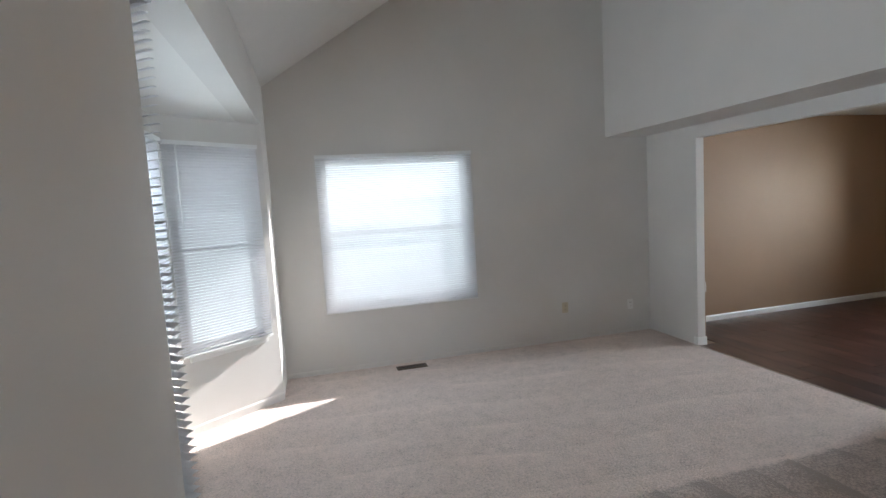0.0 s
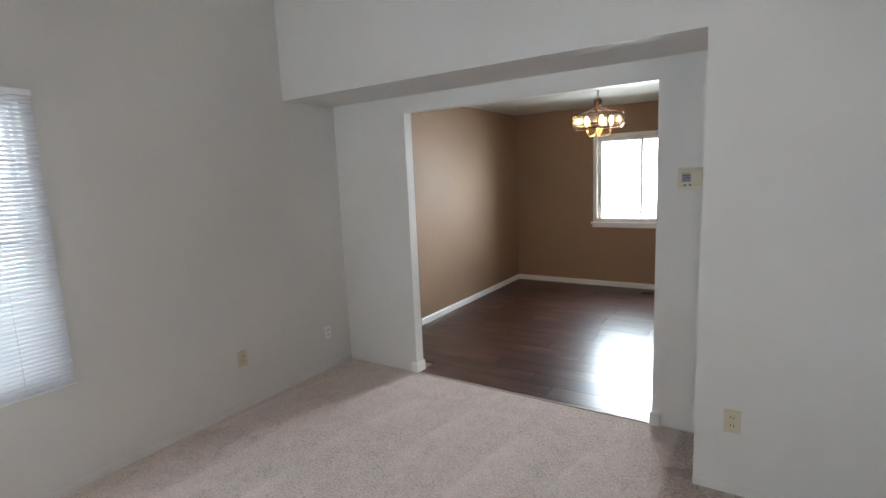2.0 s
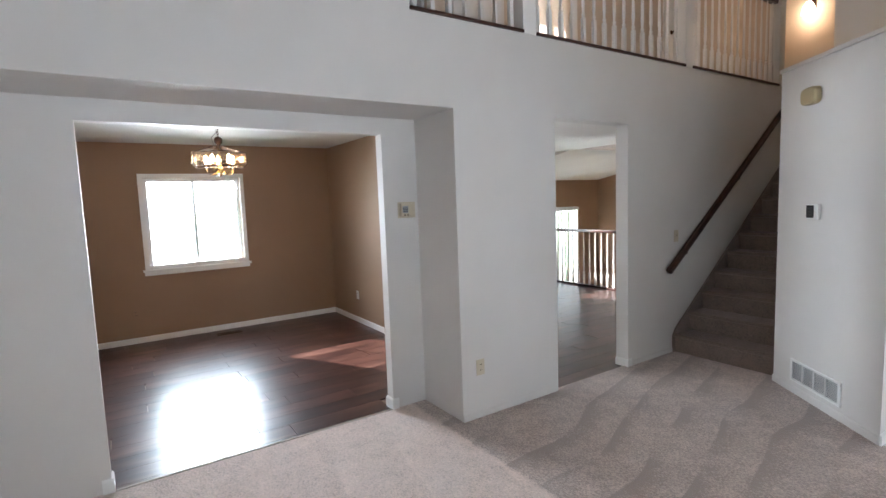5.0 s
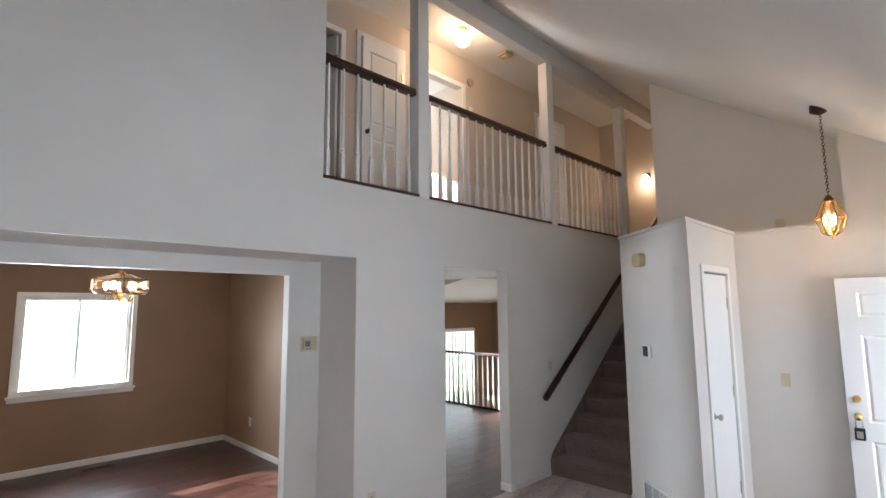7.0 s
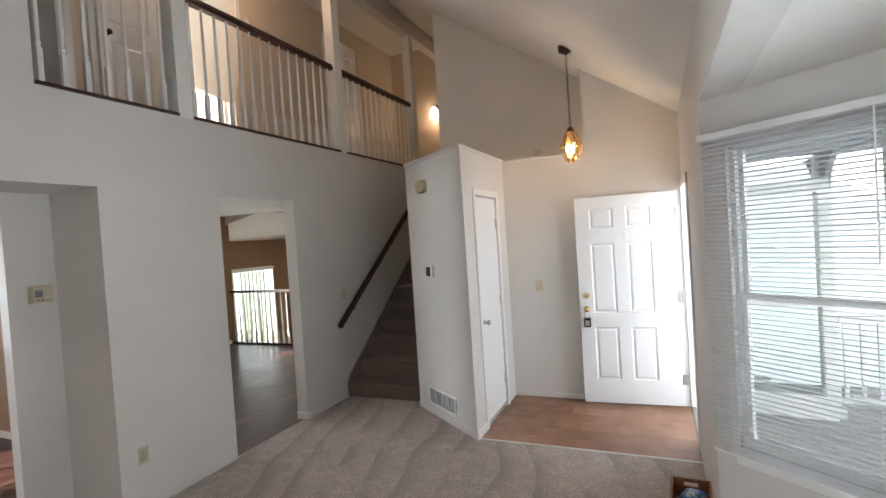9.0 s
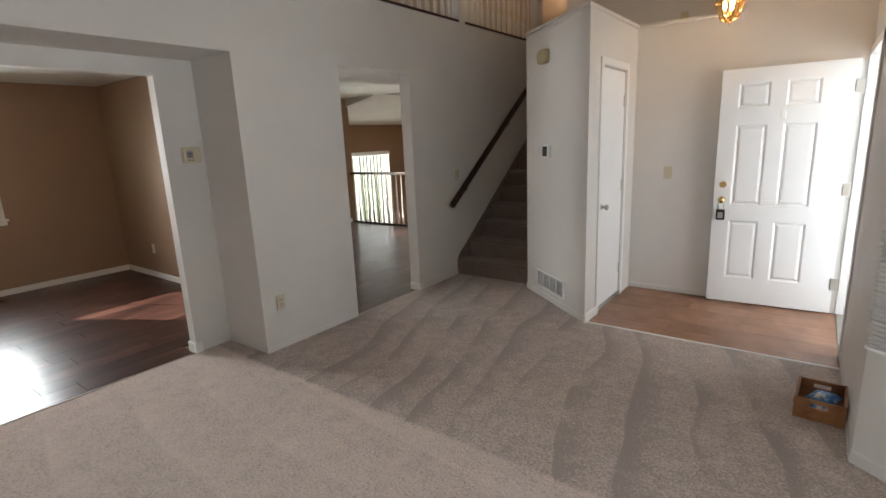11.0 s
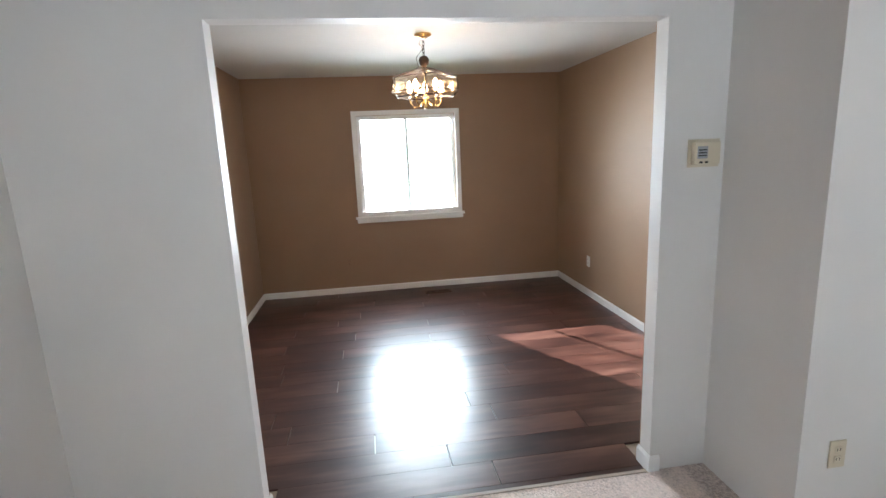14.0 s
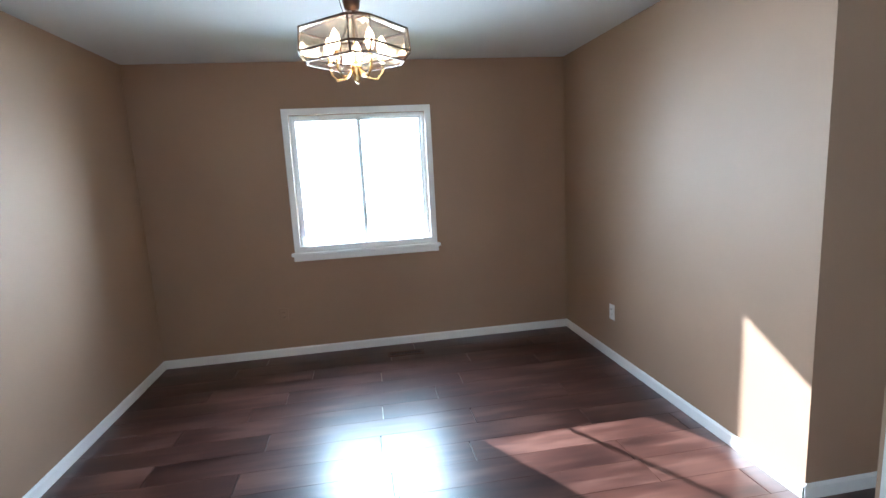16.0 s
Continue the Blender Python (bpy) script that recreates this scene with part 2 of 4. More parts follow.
def tube_rings(bm, rings):
    vr = [[bm.verts.new(p) for p in ring] for ring in rings]
    k = len(vr[0])
    for a, b in zip(vr, vr[1:]):
        for i in range(k):
            bm.faces.new((a[i], a[(i + 1) % k], b[(i + 1) % k], b[i]))
    bm.faces.new(vr[0][::-1])
    bm.faces.new(vr[-1])
    return bm


def mesh_of(name, bm, mat, smooth=False):
    bmesh.ops.recalc_face_normals(bm, faces=bm.faces)
    me = bpy.data.meshes.new(name)
    bm.to_mesh(me)
    bm.free()
    me.materials.append(mat)
    if smooth:
        for p in me.polygons:
            p.use_smooth = True
    return me


def solid(name, bm, mat, label="", category="", group="", kind="", smooth=False):
    return tagged(new(name, mesh_of(name, bm, mat, smooth)), label, category, group, kind)


def part(name, bm, mat, parent, label="", smooth=False):
    ob = new(name, mesh_of(name, bm, mat, smooth))
    ob.parent = parent
    return tagged(ob, label)


def empty(name, m, label, category, group="", kind=""):
    ob = new(name)
    ob.empty_display_size = 0.1
    ob.matrix_world = m
    return tagged(ob, label, category, group, kind)


def structure(name, bm, mat, label):
    return solid(name, bm, mat, label, "", "", "structure")


def wall(bm, axis, a, b, u0, u1, z0, z1, holes=()):
    """A wall of thickness a..b across axis, running u0..u1, with holes (u0, u1, z0, z1)."""
    us = sorted({u0, u1, *[h for o in holes for h in o[:2]]})
    zs = sorted({z0, z1, *[h for o in holes for h in o[2:]]})
    for p, q in zip(us, us[1:]):
        for r, s in zip(zs, zs[1:]):
            mid = ((p + q) / 2, (r + s) / 2)
            if any(o[0] < mid[0] < o[1] and o[2] < mid[1] < o[3] for o in holes):
                continue
            if axis == 'x':
                box(bm, a, p, r, b, q, s)
            else:
                box(bm, p, a, r, q, b, s)
    bmesh.ops.remove_doubles(bm, verts=bm.verts, dist=0.0005)
    return bm


B = bmesh.new
# plan
XW = -0.105                      # west wall, room side
XB = -0.77                       # bay front, room side
XE, XR = 3.43, 3.955             # upper east wall; recessed east wall
YN, YA, YS = 5.175, 2.33, -0.725  # north wall; recess end; foyer south wall
ZR, ZO = 2.215, 2.095            # recess soffit; dining opening
DX0, DX1, DY0, DC = 4.075, 7.62, 1.65, 2.407
ZU = 2.79                        # upper floor
BAY0, BAY1, BAYZ = 1.585, 4.66, 2.33
RIDGE0, SLOPE = 2.82, 0.66


def vault(x):
    return RIDGE0 + SLOPE * x


# ---- floors ----
bm = B()
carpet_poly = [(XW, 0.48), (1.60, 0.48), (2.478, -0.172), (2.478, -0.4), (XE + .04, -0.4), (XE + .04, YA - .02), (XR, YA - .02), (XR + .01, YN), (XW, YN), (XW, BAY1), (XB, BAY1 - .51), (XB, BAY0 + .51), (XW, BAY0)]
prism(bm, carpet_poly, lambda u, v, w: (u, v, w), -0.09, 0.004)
structure("floor_carpet", bm, CARPET, "beige cut-pile carpet with vacuum strokes and a painted light band")
FLOOR = structure("floor_dining", box(B(), XE + .02, -2.62, -0.14, DX1 + .1, YN, -0.012), UNDERLAY, "dark brown laminate plank floor with pale end joints")
FOYER = structure("floor_foyer", box(B(), XW - .25, YS - .1, -0.15, 1.62, 0.475, -0.011), UNDERLAY, "honey-brown laminate floor in the entry")
structure("threshold_foyer", box(B(), XW, 0.468, -0.02, 1.60, 0.492, 0.009, 0.003), TRIM, "pale metal strip where carpet meets laminate")
structure("floor_upper", box(B(), XE + .13, -3.7, 2.42, 7.2, 3.3, ZU), CARPET, "carpeted upper hall floor")
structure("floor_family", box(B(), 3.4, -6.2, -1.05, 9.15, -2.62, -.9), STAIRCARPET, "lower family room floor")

# ---- walls of the living room ----
bm = B()
NW0, NW1, NWZ0, NWZ1 = 0.36, 1.81, 0.64, 2.07
wall(bm, 'y', YN, YN + .16, XW - .16, XR + .09, -.1, 2.70, [(NW0, NW1, NWZ0, NWZ1)])
prism(bm, [(XW - .16, 2.70), (XE + .13, 2.70), (XE + .13, 5.3), (XE, 5.3), (XW - .16, vault(XW) + .1)], lambda u, v, w: (u, w, v), YN, YN + .16)
structure("wall_north", bm, WALL, "tall warm white gable wall with a window")
bm = B()
DOOR0, DOOR1, DOORH = -0.70, 0.225, 2.06
wall(bm, 'x', XW - .16, XW, YS - .15, BAY0, -.1, BAYZ, [(DOOR0, DOOR1, -.02, DOORH)])
wall(bm, 'x', XW - .16, XW, BAY1, YN, -.1, BAYZ)
wall(bm, 'x', XW - .16, XW, YS - .6, YN + .16, BAYZ, vault(XW) + .1)
structure("wall_west", bm, WALL, "warm white wall round the front door and bay")
# bay
bm = B()
BW = (0.62, 2.10)


def angled(bm, p, q, hole0, hole1, z0, z1, t=0.13):
    p, q = Vector((*p, 0)), Vector((*q, 0))
    d = (q - p).normalized()
    nrm = Vector((-d.y, d.x, 0))
    if nrm.x > 0:
        nrm = -nrm
    L = (q - p).length
    fn = lambda u, v, w: tuple(p + d * u + nrm * w + Vector((0, 0, v)))
    for poly in ([(0, -.1), (L, -.1), (L, z0), (0, z0)], [(0, z1), (L, z1), (L, BAYZ), (0, BAYZ)], [(0, z0), (hole0, z0), (hole0, z1), (0, z1)], [(hole1, z0), (L, z0), (L, z1), (hole1, z1)]):
        prism(bm, poly, fn, 0, t)
    return p, d, nrm, L


A_S, B_S = (XW, BAY0), (XB, BAY0 + .51)
A_N, B_N = (XB, BAY1 - .51), (XW, BAY1)
bay_s = angled(bm, A_S, B_S, 0.12, 0.74, *BW)
bay_n = angled(bm, A_N, B_N, 0.10, 0.72, *BW)
wall(bm, 'x', XB - .13, XB, BAY0 + .51, BAY1 - .51, -.1, BAYZ, [(BAY0 + .63, BAY1 - .63, BW[0], BW[1])])
structure("wall_bay", bm, WALL, "white three-sided bay with three windows")
structure("ceiling_bay", prism(B(), [(XW - .001, BAY0), (XB - .15, BAY0 + .45), (XB - .15, BAY1 - .45), (XW - .001, BAY1)], lambda u, v, w: (u, v, w), BAYZ + .002, BAYZ + .1), CEIL, "flat white soffit over the bay")
# east side
bm = B()
K0, K1, KH = 0.455, 1.365, 2.207
wall(bm, 'x', XE, XE + .125, -0.28, YA, -.1, ZR, [(K0, K1, -.02, KH)])
wall(bm, 'x', XE, XE + .125, -3.7, -0.28, -1.3, ZR)
wall(bm, 'x', XE, XE + .125, -3.7, YN, ZR, 2.80)
wall(bm, 'x', XE, XE + .125, 2.64, YN, 2.80, 5.15)
structure("wall_east", bm, WALL, "tall white wall with passage and balcony opening")
bm = B()
O0, O1 = 2.618, 4.436
wall(bm, 'x', XR, XR + .09, YA - .12, YN, -.1, ZR + .3, [(O0, O1, -.02, ZO)])
box(bm, XE + .125, YA - .12, -.1, XR, YA, ZR + .3)
box(bm, XE + .126, YA, ZR, XR - .001, YN, ZR + .3)
structure("wall_recess", bm, WALL, "white recessed wall with wide opening to the dining room")
# closet block and foyer south wall
bm = B()
CT = 2.487
prism(bm, [(2.478, -0.172), (1.603, 0.505), (1.603, 0.40), (2.40, -0.215), (2.478, -0.215)], lambda u, v, w: (u, v, w), -.1, CT)
wall(bm, 'x', 1.603, 1.70, YS, 0.40, -.1, CT, [(-0.40, 0.215, -.02, 2.10)])
wall(bm, 'y', YS - .1, YS, XW, 1.70, -.1, CT)
wall(bm, 'y', YS - .1, YS, XW, 0.755, CT, vault(.755) + .1)
box(bm, 2.38, -3.7, -.1, 2.478, -0.215, CT)
structure("wall_closet", bm, WALL, "white angled closet enclosure with a flat ledge top")
structure("ledge_closet", prism(B(), [(2.49, -0.16), (1.60, 0.525), (1.585, -0.70), (0.74, -0.71), (0.74, -1.2), (2.49, -1.2)], lambda u, v, w: (u, v, w), CT + .001, CT + .028), WALL, "white plant ledge over closet and entry")
bm = B()
prism(bm, [(0.755, CT + .029), (2.478, CT + .029), (2.478, vault(2.478) + .1), (0.755, vault(.755) + .1)], lambda u, v, w: (u, w, v), -1.25, -1.15)
box(bm, 0.655, -1.25, CT + .029, 0.755, YS - .1, vault(.755) + .05)
prism(bm, [(-3.7, CT + .03), (-1.252, CT + .03), (-1.252, 5.1), (-3.7, 5.1)], lambda u, v, w: (w, u, v), 2.384, 2.474)
structure("wall_upper_south", bm, WALL, "white upper wall over the entry ledge")
# vault
bm = B()
prism(bm, [(XW - .3, vault(XW - .3)), (XE + .06, vault(XE + .06)), (XE + .06, vault(XE + .06) + .15), (XW - .3, vault(XW - .3) + .15)], lambda u, v, w: (u, w, v), -3.7, YN + .16)
structure("ceiling_vault", bm, CEIL, "sloping white vaulted ceiling")
bm = B()
box(bm, XE - .02, -3.7, 4.83, XE + .125, 2.64, 5.15, 0.01)
structure("beam_balcony", bm, WALL, "white beam over the balcony opening")
structure("ceiling_upper_hall", box(B(), XE + .03, -3.8, 5.12, 7.2, 3.4, 5.25), CEIL, "flat white upper hall ceiling")

# ---- upper hall ----
bm = B()
HX = 4.45
wall(bm, 'x', HX, HX + .1, -3.7, 3.3, ZU, 5.12, [(-0.0, 0.645, ZU, 4.70), (1.86, 2.55, ZU, 4.70)])
structure("wall_upper_hall", bm, HALLPAINT, "cream hall wall with doorways")
bm = B()
wall(bm, 'y', 3.2, 3.3, XE + .125, 7.2, ZU, 5.12)
wall(bm, 'y', -3.8, -3.7, 2.3, XE + .125, -.1, 5.2)
wall(bm, 'y', -3.8, -3.7, XE + .125, 7.2, ZU, 5.2)
wall(bm, 'x', 7.0, 7.1, -0.6, 3.3, ZU, 5.12, [(0.0, 1.1, 3.5, 4.75)])
wall(bm, 'y', -0.6, -0.5, HX + .1, 7.1, ZU, 5.12)
wall(bm, 'y', 1.3, 1.4, HX + .1, 7.1, ZU, 5.12)
structure("wall_bedroom", bm, HALLPAINT, "cream walls behind the hall doorways")

# ---- dining room ----
bm = B()
DW0, DW1, DWZ0, DWZ1 = 2.885, 3.985, 0.885, 1.995
wall(bm, 'x', DX1, DX1 + .15, DY0 - .1, YN, -.1, DC + .1, [(DW0, DW1, DWZ0, DWZ1)])
structure("wall_dining_east", bm, TAN, "tan painted wall with a sliding window")
bm = B()
wall(bm, 'y', YN - .012, YN + .15, XR + .0905, DX1, -.1, DC + .1)
structure("wall_dining_north", bm, TAN, "tan satin painted wall")
bm = B()
wall(bm, 'y', DY0 - .11, DY0, 5.09, DX1, -.1, DC + .1)
wall(bm, 'x', 5.09, 5.2, 0.75, DY0 - .11, -.1, DC + .1)
structure("wall_dining_south", bm, TAN, "tan painted wall ending at an outside corner")
bm = B()
box(bm, XR + .091, O1 + .002, -.1, XR + .099, YN - .013, DC + .05)
box(bm, XR + .091, YA, -.1, XR + .099, O0 - .002, DC + .05)
box(bm, XR + .091, O0 - .002, ZO + .002, XR + .099, O1 + .002, DC + .05)
structure("wall_dining_west", bm, TAN, "tan painted wall round the opening")
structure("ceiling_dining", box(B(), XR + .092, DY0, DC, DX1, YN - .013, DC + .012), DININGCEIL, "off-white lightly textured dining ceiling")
bm = B()
box(bm, XE + .126, -2.62, DC, DX1, DY0, DC + .012)
structure("ceiling_kitchen", bm, CEIL, "flat white kitchen hall ceiling")
bm = B()
wall(bm, 'x', DX1 - .02, DX1 + .13, -2.62, DY0 - .11, -.1, DC + .1, [(-1.85, -0.57, 0.84, 2.0)])
box(bm, XE + .127, -7.2, -1.3, XE + .135, K0 - .03, DC)
structure("wall_kitchen", bm, TAN, "tan kitchen hall wall")
structure("ceiling_passage", box(B(), XE + .126, -.25, KH + .012, XE + .85, YA - .125, DC - .002), CEIL, "white dropped soffit inside the passage")
# family room beyond
bm = B()
wall(bm, 'x', 9.0, 9.15, -6.1, -2.56, -1.0, 2.2, [(-5.15, -3.2, -.88, 1.27)])
prism(bm, [(4.9, -1.0), (9.15, -1.0), (9.15, 2.05), (4.9, 2.95)], lambda u, v, w: (u, w, v), -6.15, -6.0)
wall(bm, 'x', 4.9, 5.0, -6.0, -2.62, -1.0, 3.0)
wall(bm, 'y', -2.66, -2.56, DX1 + .13, 9.0, -1.0, 2.6)
structure("wall_family", bm, TAN, "tan family room walls beyond the railing")
bm = B()
prism(bm, [(4.9, 2.79), (9.15, 1.94), (9.15, 2.1), (4.9, 2.95)], lambda u, v, w: (u, w, v), -6.15, -2.56)
structure("ceiling_family", bm, CEIL, "sloping white family room ceiling")
structure("wall_family_low", box(B(), XE, -2.66, -1.0, 9.0, -2.62, -.02), WALL, "white low wall under the railing")

# ---- outdoors ----
GRASS, gn, gl, gb = material("lawn_grass", (0.07, 0.10, 0.035), 0.9)
gl.new(ramp(gn, gl, noise_node(gn, gl, 3.0, 6).outputs[0], [(0.3, (0.04, 0.065, 0.02)), (0.7, (0.11, 0.14, 0.06))]).outputs[0], gb.inputs["Base Color"])
CONCRETE = paint("porch_concrete", (0.42, 0.41, 0.39), 0.85, 0.12, 0.4)
# backdrops glow by themselves; each side's emission sets how blown-out its windows look
EASTGLOW = material("glowing_east_backdrop", (0.8, 0.8, 0.8), 1.0)[0]
hz = EASTGLOW.node_tree.nodes["Principled BSDF"]
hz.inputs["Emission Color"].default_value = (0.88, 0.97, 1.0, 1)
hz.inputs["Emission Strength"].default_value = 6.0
NORTHGLOW = material("glowing_north_backdrop", (0.8, 0.8, 0.8), 1.0)[0]
hz = NORTHGLOW.node_tree.nodes["Principled BSDF"]
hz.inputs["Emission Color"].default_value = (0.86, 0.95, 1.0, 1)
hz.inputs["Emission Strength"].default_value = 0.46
WESTGLOW = material("glowing_west_backdrop", (0.6, 0.65, 0.7), 1.0)[0]
hz = WESTGLOW.node_tree.nodes["Principled BSDF"]
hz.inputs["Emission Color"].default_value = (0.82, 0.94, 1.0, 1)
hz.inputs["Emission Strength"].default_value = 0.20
structure("ground", box(B(), -400, -400, -1.75, 400, 400, -1.65), GRASS, "lawn reaching to the distance")
structure("pavement_porch", box(B(), -2.4, -2.0, -1.66, XW - .25, 1.6, -.10, 0.01), CONCRETE, "concrete front porch slab")
# self-lit sheets added outside the windows in place of a real distance
structure("backdrop_east", box(B(), 14.0, -8, -1.65, 14.05, 14, 3.9), EASTGLOW, "glowing sheet standing in for the overexposed distance")
structure("backdrop_north", box(B(), -4, 9.5, -1.65, 13.9, 9.55, 3.6), NORTHGLOW, "glowing sheet standing in for the overexposed distance")
structure("backdrop_west", box(B(), -5.05, -7, -1.65, -5.0, 12, 3.6), WESTGLOW, "glowing sheet standing in for the overexposed distance")
structure("backdrop_southwest", box(B(), -5.0, -6.55, -1.65, -.6, -6.5, 3.6), WESTGLOW, "glowing sheet standing in for the overexposed distance")


def porch_column(x, y):
    e = empty("porch_column", pose(x, y, -.10), "white square porch column with curved bracket", "column", "porch columns")
    part("post", box(B(), -.06, -.06, 0.1, .06, .06, 2.36, .008), VINYL, e)
    part("base", box(B(), -.09, -.09, 0, .09, .09, .1, .01), VINYL, e)
    for s in (-1, 1):
        bm = B()
        pts = [(s * .06, 1.75)] + [(s * (.06 + .5 * (1 - math.cos(a))), 1.75 + .6 * math.sin(a)) for a in [i * math.pi / 16 for i in range(1, 9)]] + [(s * .06, 2.35)]
        prism(bm, pts, lambda u, v, w: (w, u, v), -.025, .025)
        part("bracket", bm, PORCHGREY, e, "curved dark bracket")
    return e


porch_column(-1.25, -1.05)
porch_column(-2.25, -1.05)
roof = empty("porch_roof", pose(-1.3, -.4, 2.27), "low grey porch roof over the entry", "roof")
part("beam", box(B(), -1.1, -.75, 0, .9, -.55, .22, .01), PORCHGREY, roof)
part("deck", box(B(), -1.1, -1.4, .22, 1.03, 2.0, .28), PORCHGREY, roof)
rail = empty("porch_railing", pose(-1.75, -1.05, -.10), "white porch railing with thin pickets", "railing")
part("top_rail", box(B(), -.43, -.03, .84, .43, .03, .9, .008), VINYL, rail)
part("bottom_rail", box(B(), -.43, -.03, .12, .43, .03, .17, .008), VINYL, rail)
for i in range(7):
    part("picket", box(B(), -.38 + i * .125, -.015, .17, -.35 + i * .125, .015, .84), VINYL, rail)

# ---- windows ----


def window(name, m, w, h, depth, slider=False, sill=True, casing=0.0, label="white window"):
    """Local x across, y into the room, z up from the opening's lower edge; y=0 is the wall's room side."""
    e = tagged(new(name), label, "", "", "structure")
    e.matrix_world = m
    f = .022
    yb = -depth + .03

    def ring(bm, x0, x1, z0, z1, y0, y1, t):
        box(bm, x0, y0, z0, x0 + t, y1, z1)
        box(bm, x1 - t, y0, z0, x1, y1, z1)
        box(bm, x0 + t, y0, z0, x1 - t, y1, z0 + t)
        box(bm, x0 + t, y0, z1 - t, x1 - t, y1, z1)
        return bm
    part("window_frame", ring(B(), -w / 2 + .001, w / 2 - .001, .001, h - .001, yb, yb + .07, f), VINYL, e)
    if slider:
        spans = [(-w / 2 + f, .02, f, h - f, .012), (-.02, w / 2 - f, f, h - f, .038)]
    else:
        spans = [(-w / 2 + f, w / 2 - f, f, h / 2 + .015, .038), (-w / 2 + f, w / 2 - f, h / 2 - .015, h - f, .012)]
    for x0, x1, z0, z1, y in spans:
        s = part("sash", ring(B(), x0, x1, z0, z1, yb + y, yb + y + .024, .024), VINYL, e)
        p = part("pane", box(B(), x0 + .024, yb + y + .010, z0 + .024, x1 - .024, yb + y + .014, z1 - .024), GLASS, s)
        p.visible_shadow = False
    if casing:
        part("casing", ring(B(), -w / 2 - casing, w / 2 + casing, -.002, h + casing, .001, .016, casing), TRIM, e)
    if sill:
        part("window_sill", box(B(), -w / 2 - casing - .025, -depth + .1, -.03, w / 2 + casing + .025, .05, -.003, .006), TRIM, e, "white painted sill")
        part("apron", box(B(), -w / 2 - casing - .01, .001, -.075, w / 2 + casing + .01, .018, -.031, .004), TRIM, e)
    return e


def facing(x, y, z, nx, ny):
    return pose(x, y, z, 0, 0, math.degrees(math.atan2(-nx, ny)))


window("window_1", facing(DX1, (DW0 + DW1) / 2, DWZ0, -1, 0), DW1 - DW0, DWZ1 - DWZ0, .15, True, True, .05, "white vinyl sliding window with two panes")
window("window_2", facing((NW0 + NW1) / 2, YN, NWZ0, 0, -1), NW1 - NW0, NWZ1 - NWZ0, .16, False, False, 0, "white window behind a closed blind")
window("window_4", facing(XB, (BAY0 + BAY1) / 2, BW[0], 1, 0), BAY1 - BAY0 - 1.26, BW[1] - BW[0], .13, False, True, 0, "white bay centre window")


def along(bay, u, z, off=0.0):
    p, d, nrm, L = bay
    q = p + d * u - nrm * off
    return facing(q.x, q.y, z, -nrm.x, -nrm.y)


window("window_3", along(bay_s, .43, BW[0]), .62, BW[1] - BW[0], .13, False, True, 0, "white bay side window")
window("window_5", along(bay_n, .41, BW[0]), .62, BW[1] - BW[0], .13, False, True, 0, "white bay side window")
window("window_6", facing(DX1 - .02, -1.21, .84, -1, 0), 1.28, 1.16, .15, True, True, .05, "white kitchen window")
window("window_7", facing(9.0, -4.175, -.88, -1, 0), 1.95, 2.15, .15, True, False, .06, "white sliding patio door")
window("window_8", facing(7.0, .55, 3.5, -1, 0), 1.1, 1.25, .1, True, True, .05, "white bedroom window")

# ---- blinds ----


def slat_mesh(w, tilt):
    bm = B()
    k = 5
    c, s = math.cos(radians(tilt)), math.sin(radians(tilt))
    top, bot = [], []
    for i in range(k):
        a = (i / (k - 1) - .5) * .025
        lift = .0022 * (1 - (a / .0125) ** 2)
        for lst, t in ((top, .0005), (bot, -.0005)):
            y, z = a * c - (lift + t) * s, a * s + (lift + t) * c
            lst.append((y, z))
    prism(bm, top + bot[::-1], lambda u, v, w_: (w_, u, v), -w / 2, w / 2)
    return mesh_of("slat", bm, SLAT)


def blind(m, w, h, tilt, wand=-1, label="closed white mini blind hanging over the window"):
    e = empty("mini_blind", m, label, "blind", "living room blinds")
    part("headrail", box(B(), -w / 2, .004, h - .032, w / 2, .046, h, .003), VINYL, e)
    part("bottom_rail", box(B(), -w / 2, .014, 0, w / 2, .036, .014, .003), VINYL, e)
    me = slat_mesh(w - .006, tilt)
    k = int((h - .06) / .0212)
    for i in range(k):
        s = new("slat", me)
        s.parent = e
        s.location = (random.uniform(-.001, .001), .025, .026 + i * (h - .062) / (k - 1))
        s.rotation_euler = (radians(random.uniform(-2.5, 2.5)), radians(random.uniform(-.06, .06)), 0)
    for u in (-.36, .36):
        part("ladder_cord", tube(B(), [(u * w, .0385, .01), (u * w, .0385, h - .03)], .0009, 5), VINYL, e)
    part("wand", tube(B(), [(wand * (w / 2 - .09), .052, h - .62), (wand * (w / 2 - .09), .050, h - .03)], .004, 6), VINYL, e, "clear plastic tilt wand")
    return e


blind(facing(1.083, YN - .004, .595, 0, -1), 1.545, 1.52, -43, 1)
blind(along(bay_n, .385, .60, .03), .73, 1.55, 50, 1)
blind(facing(XB + .034, (BAY0 + BAY1) / 2, .60, 1, 0), 1.83, 1.55, 48, -1)
blind(along(bay_s, .42, .60, .03), .79, 1.55, 10, -1, "half-open white mini blind over the bay window")

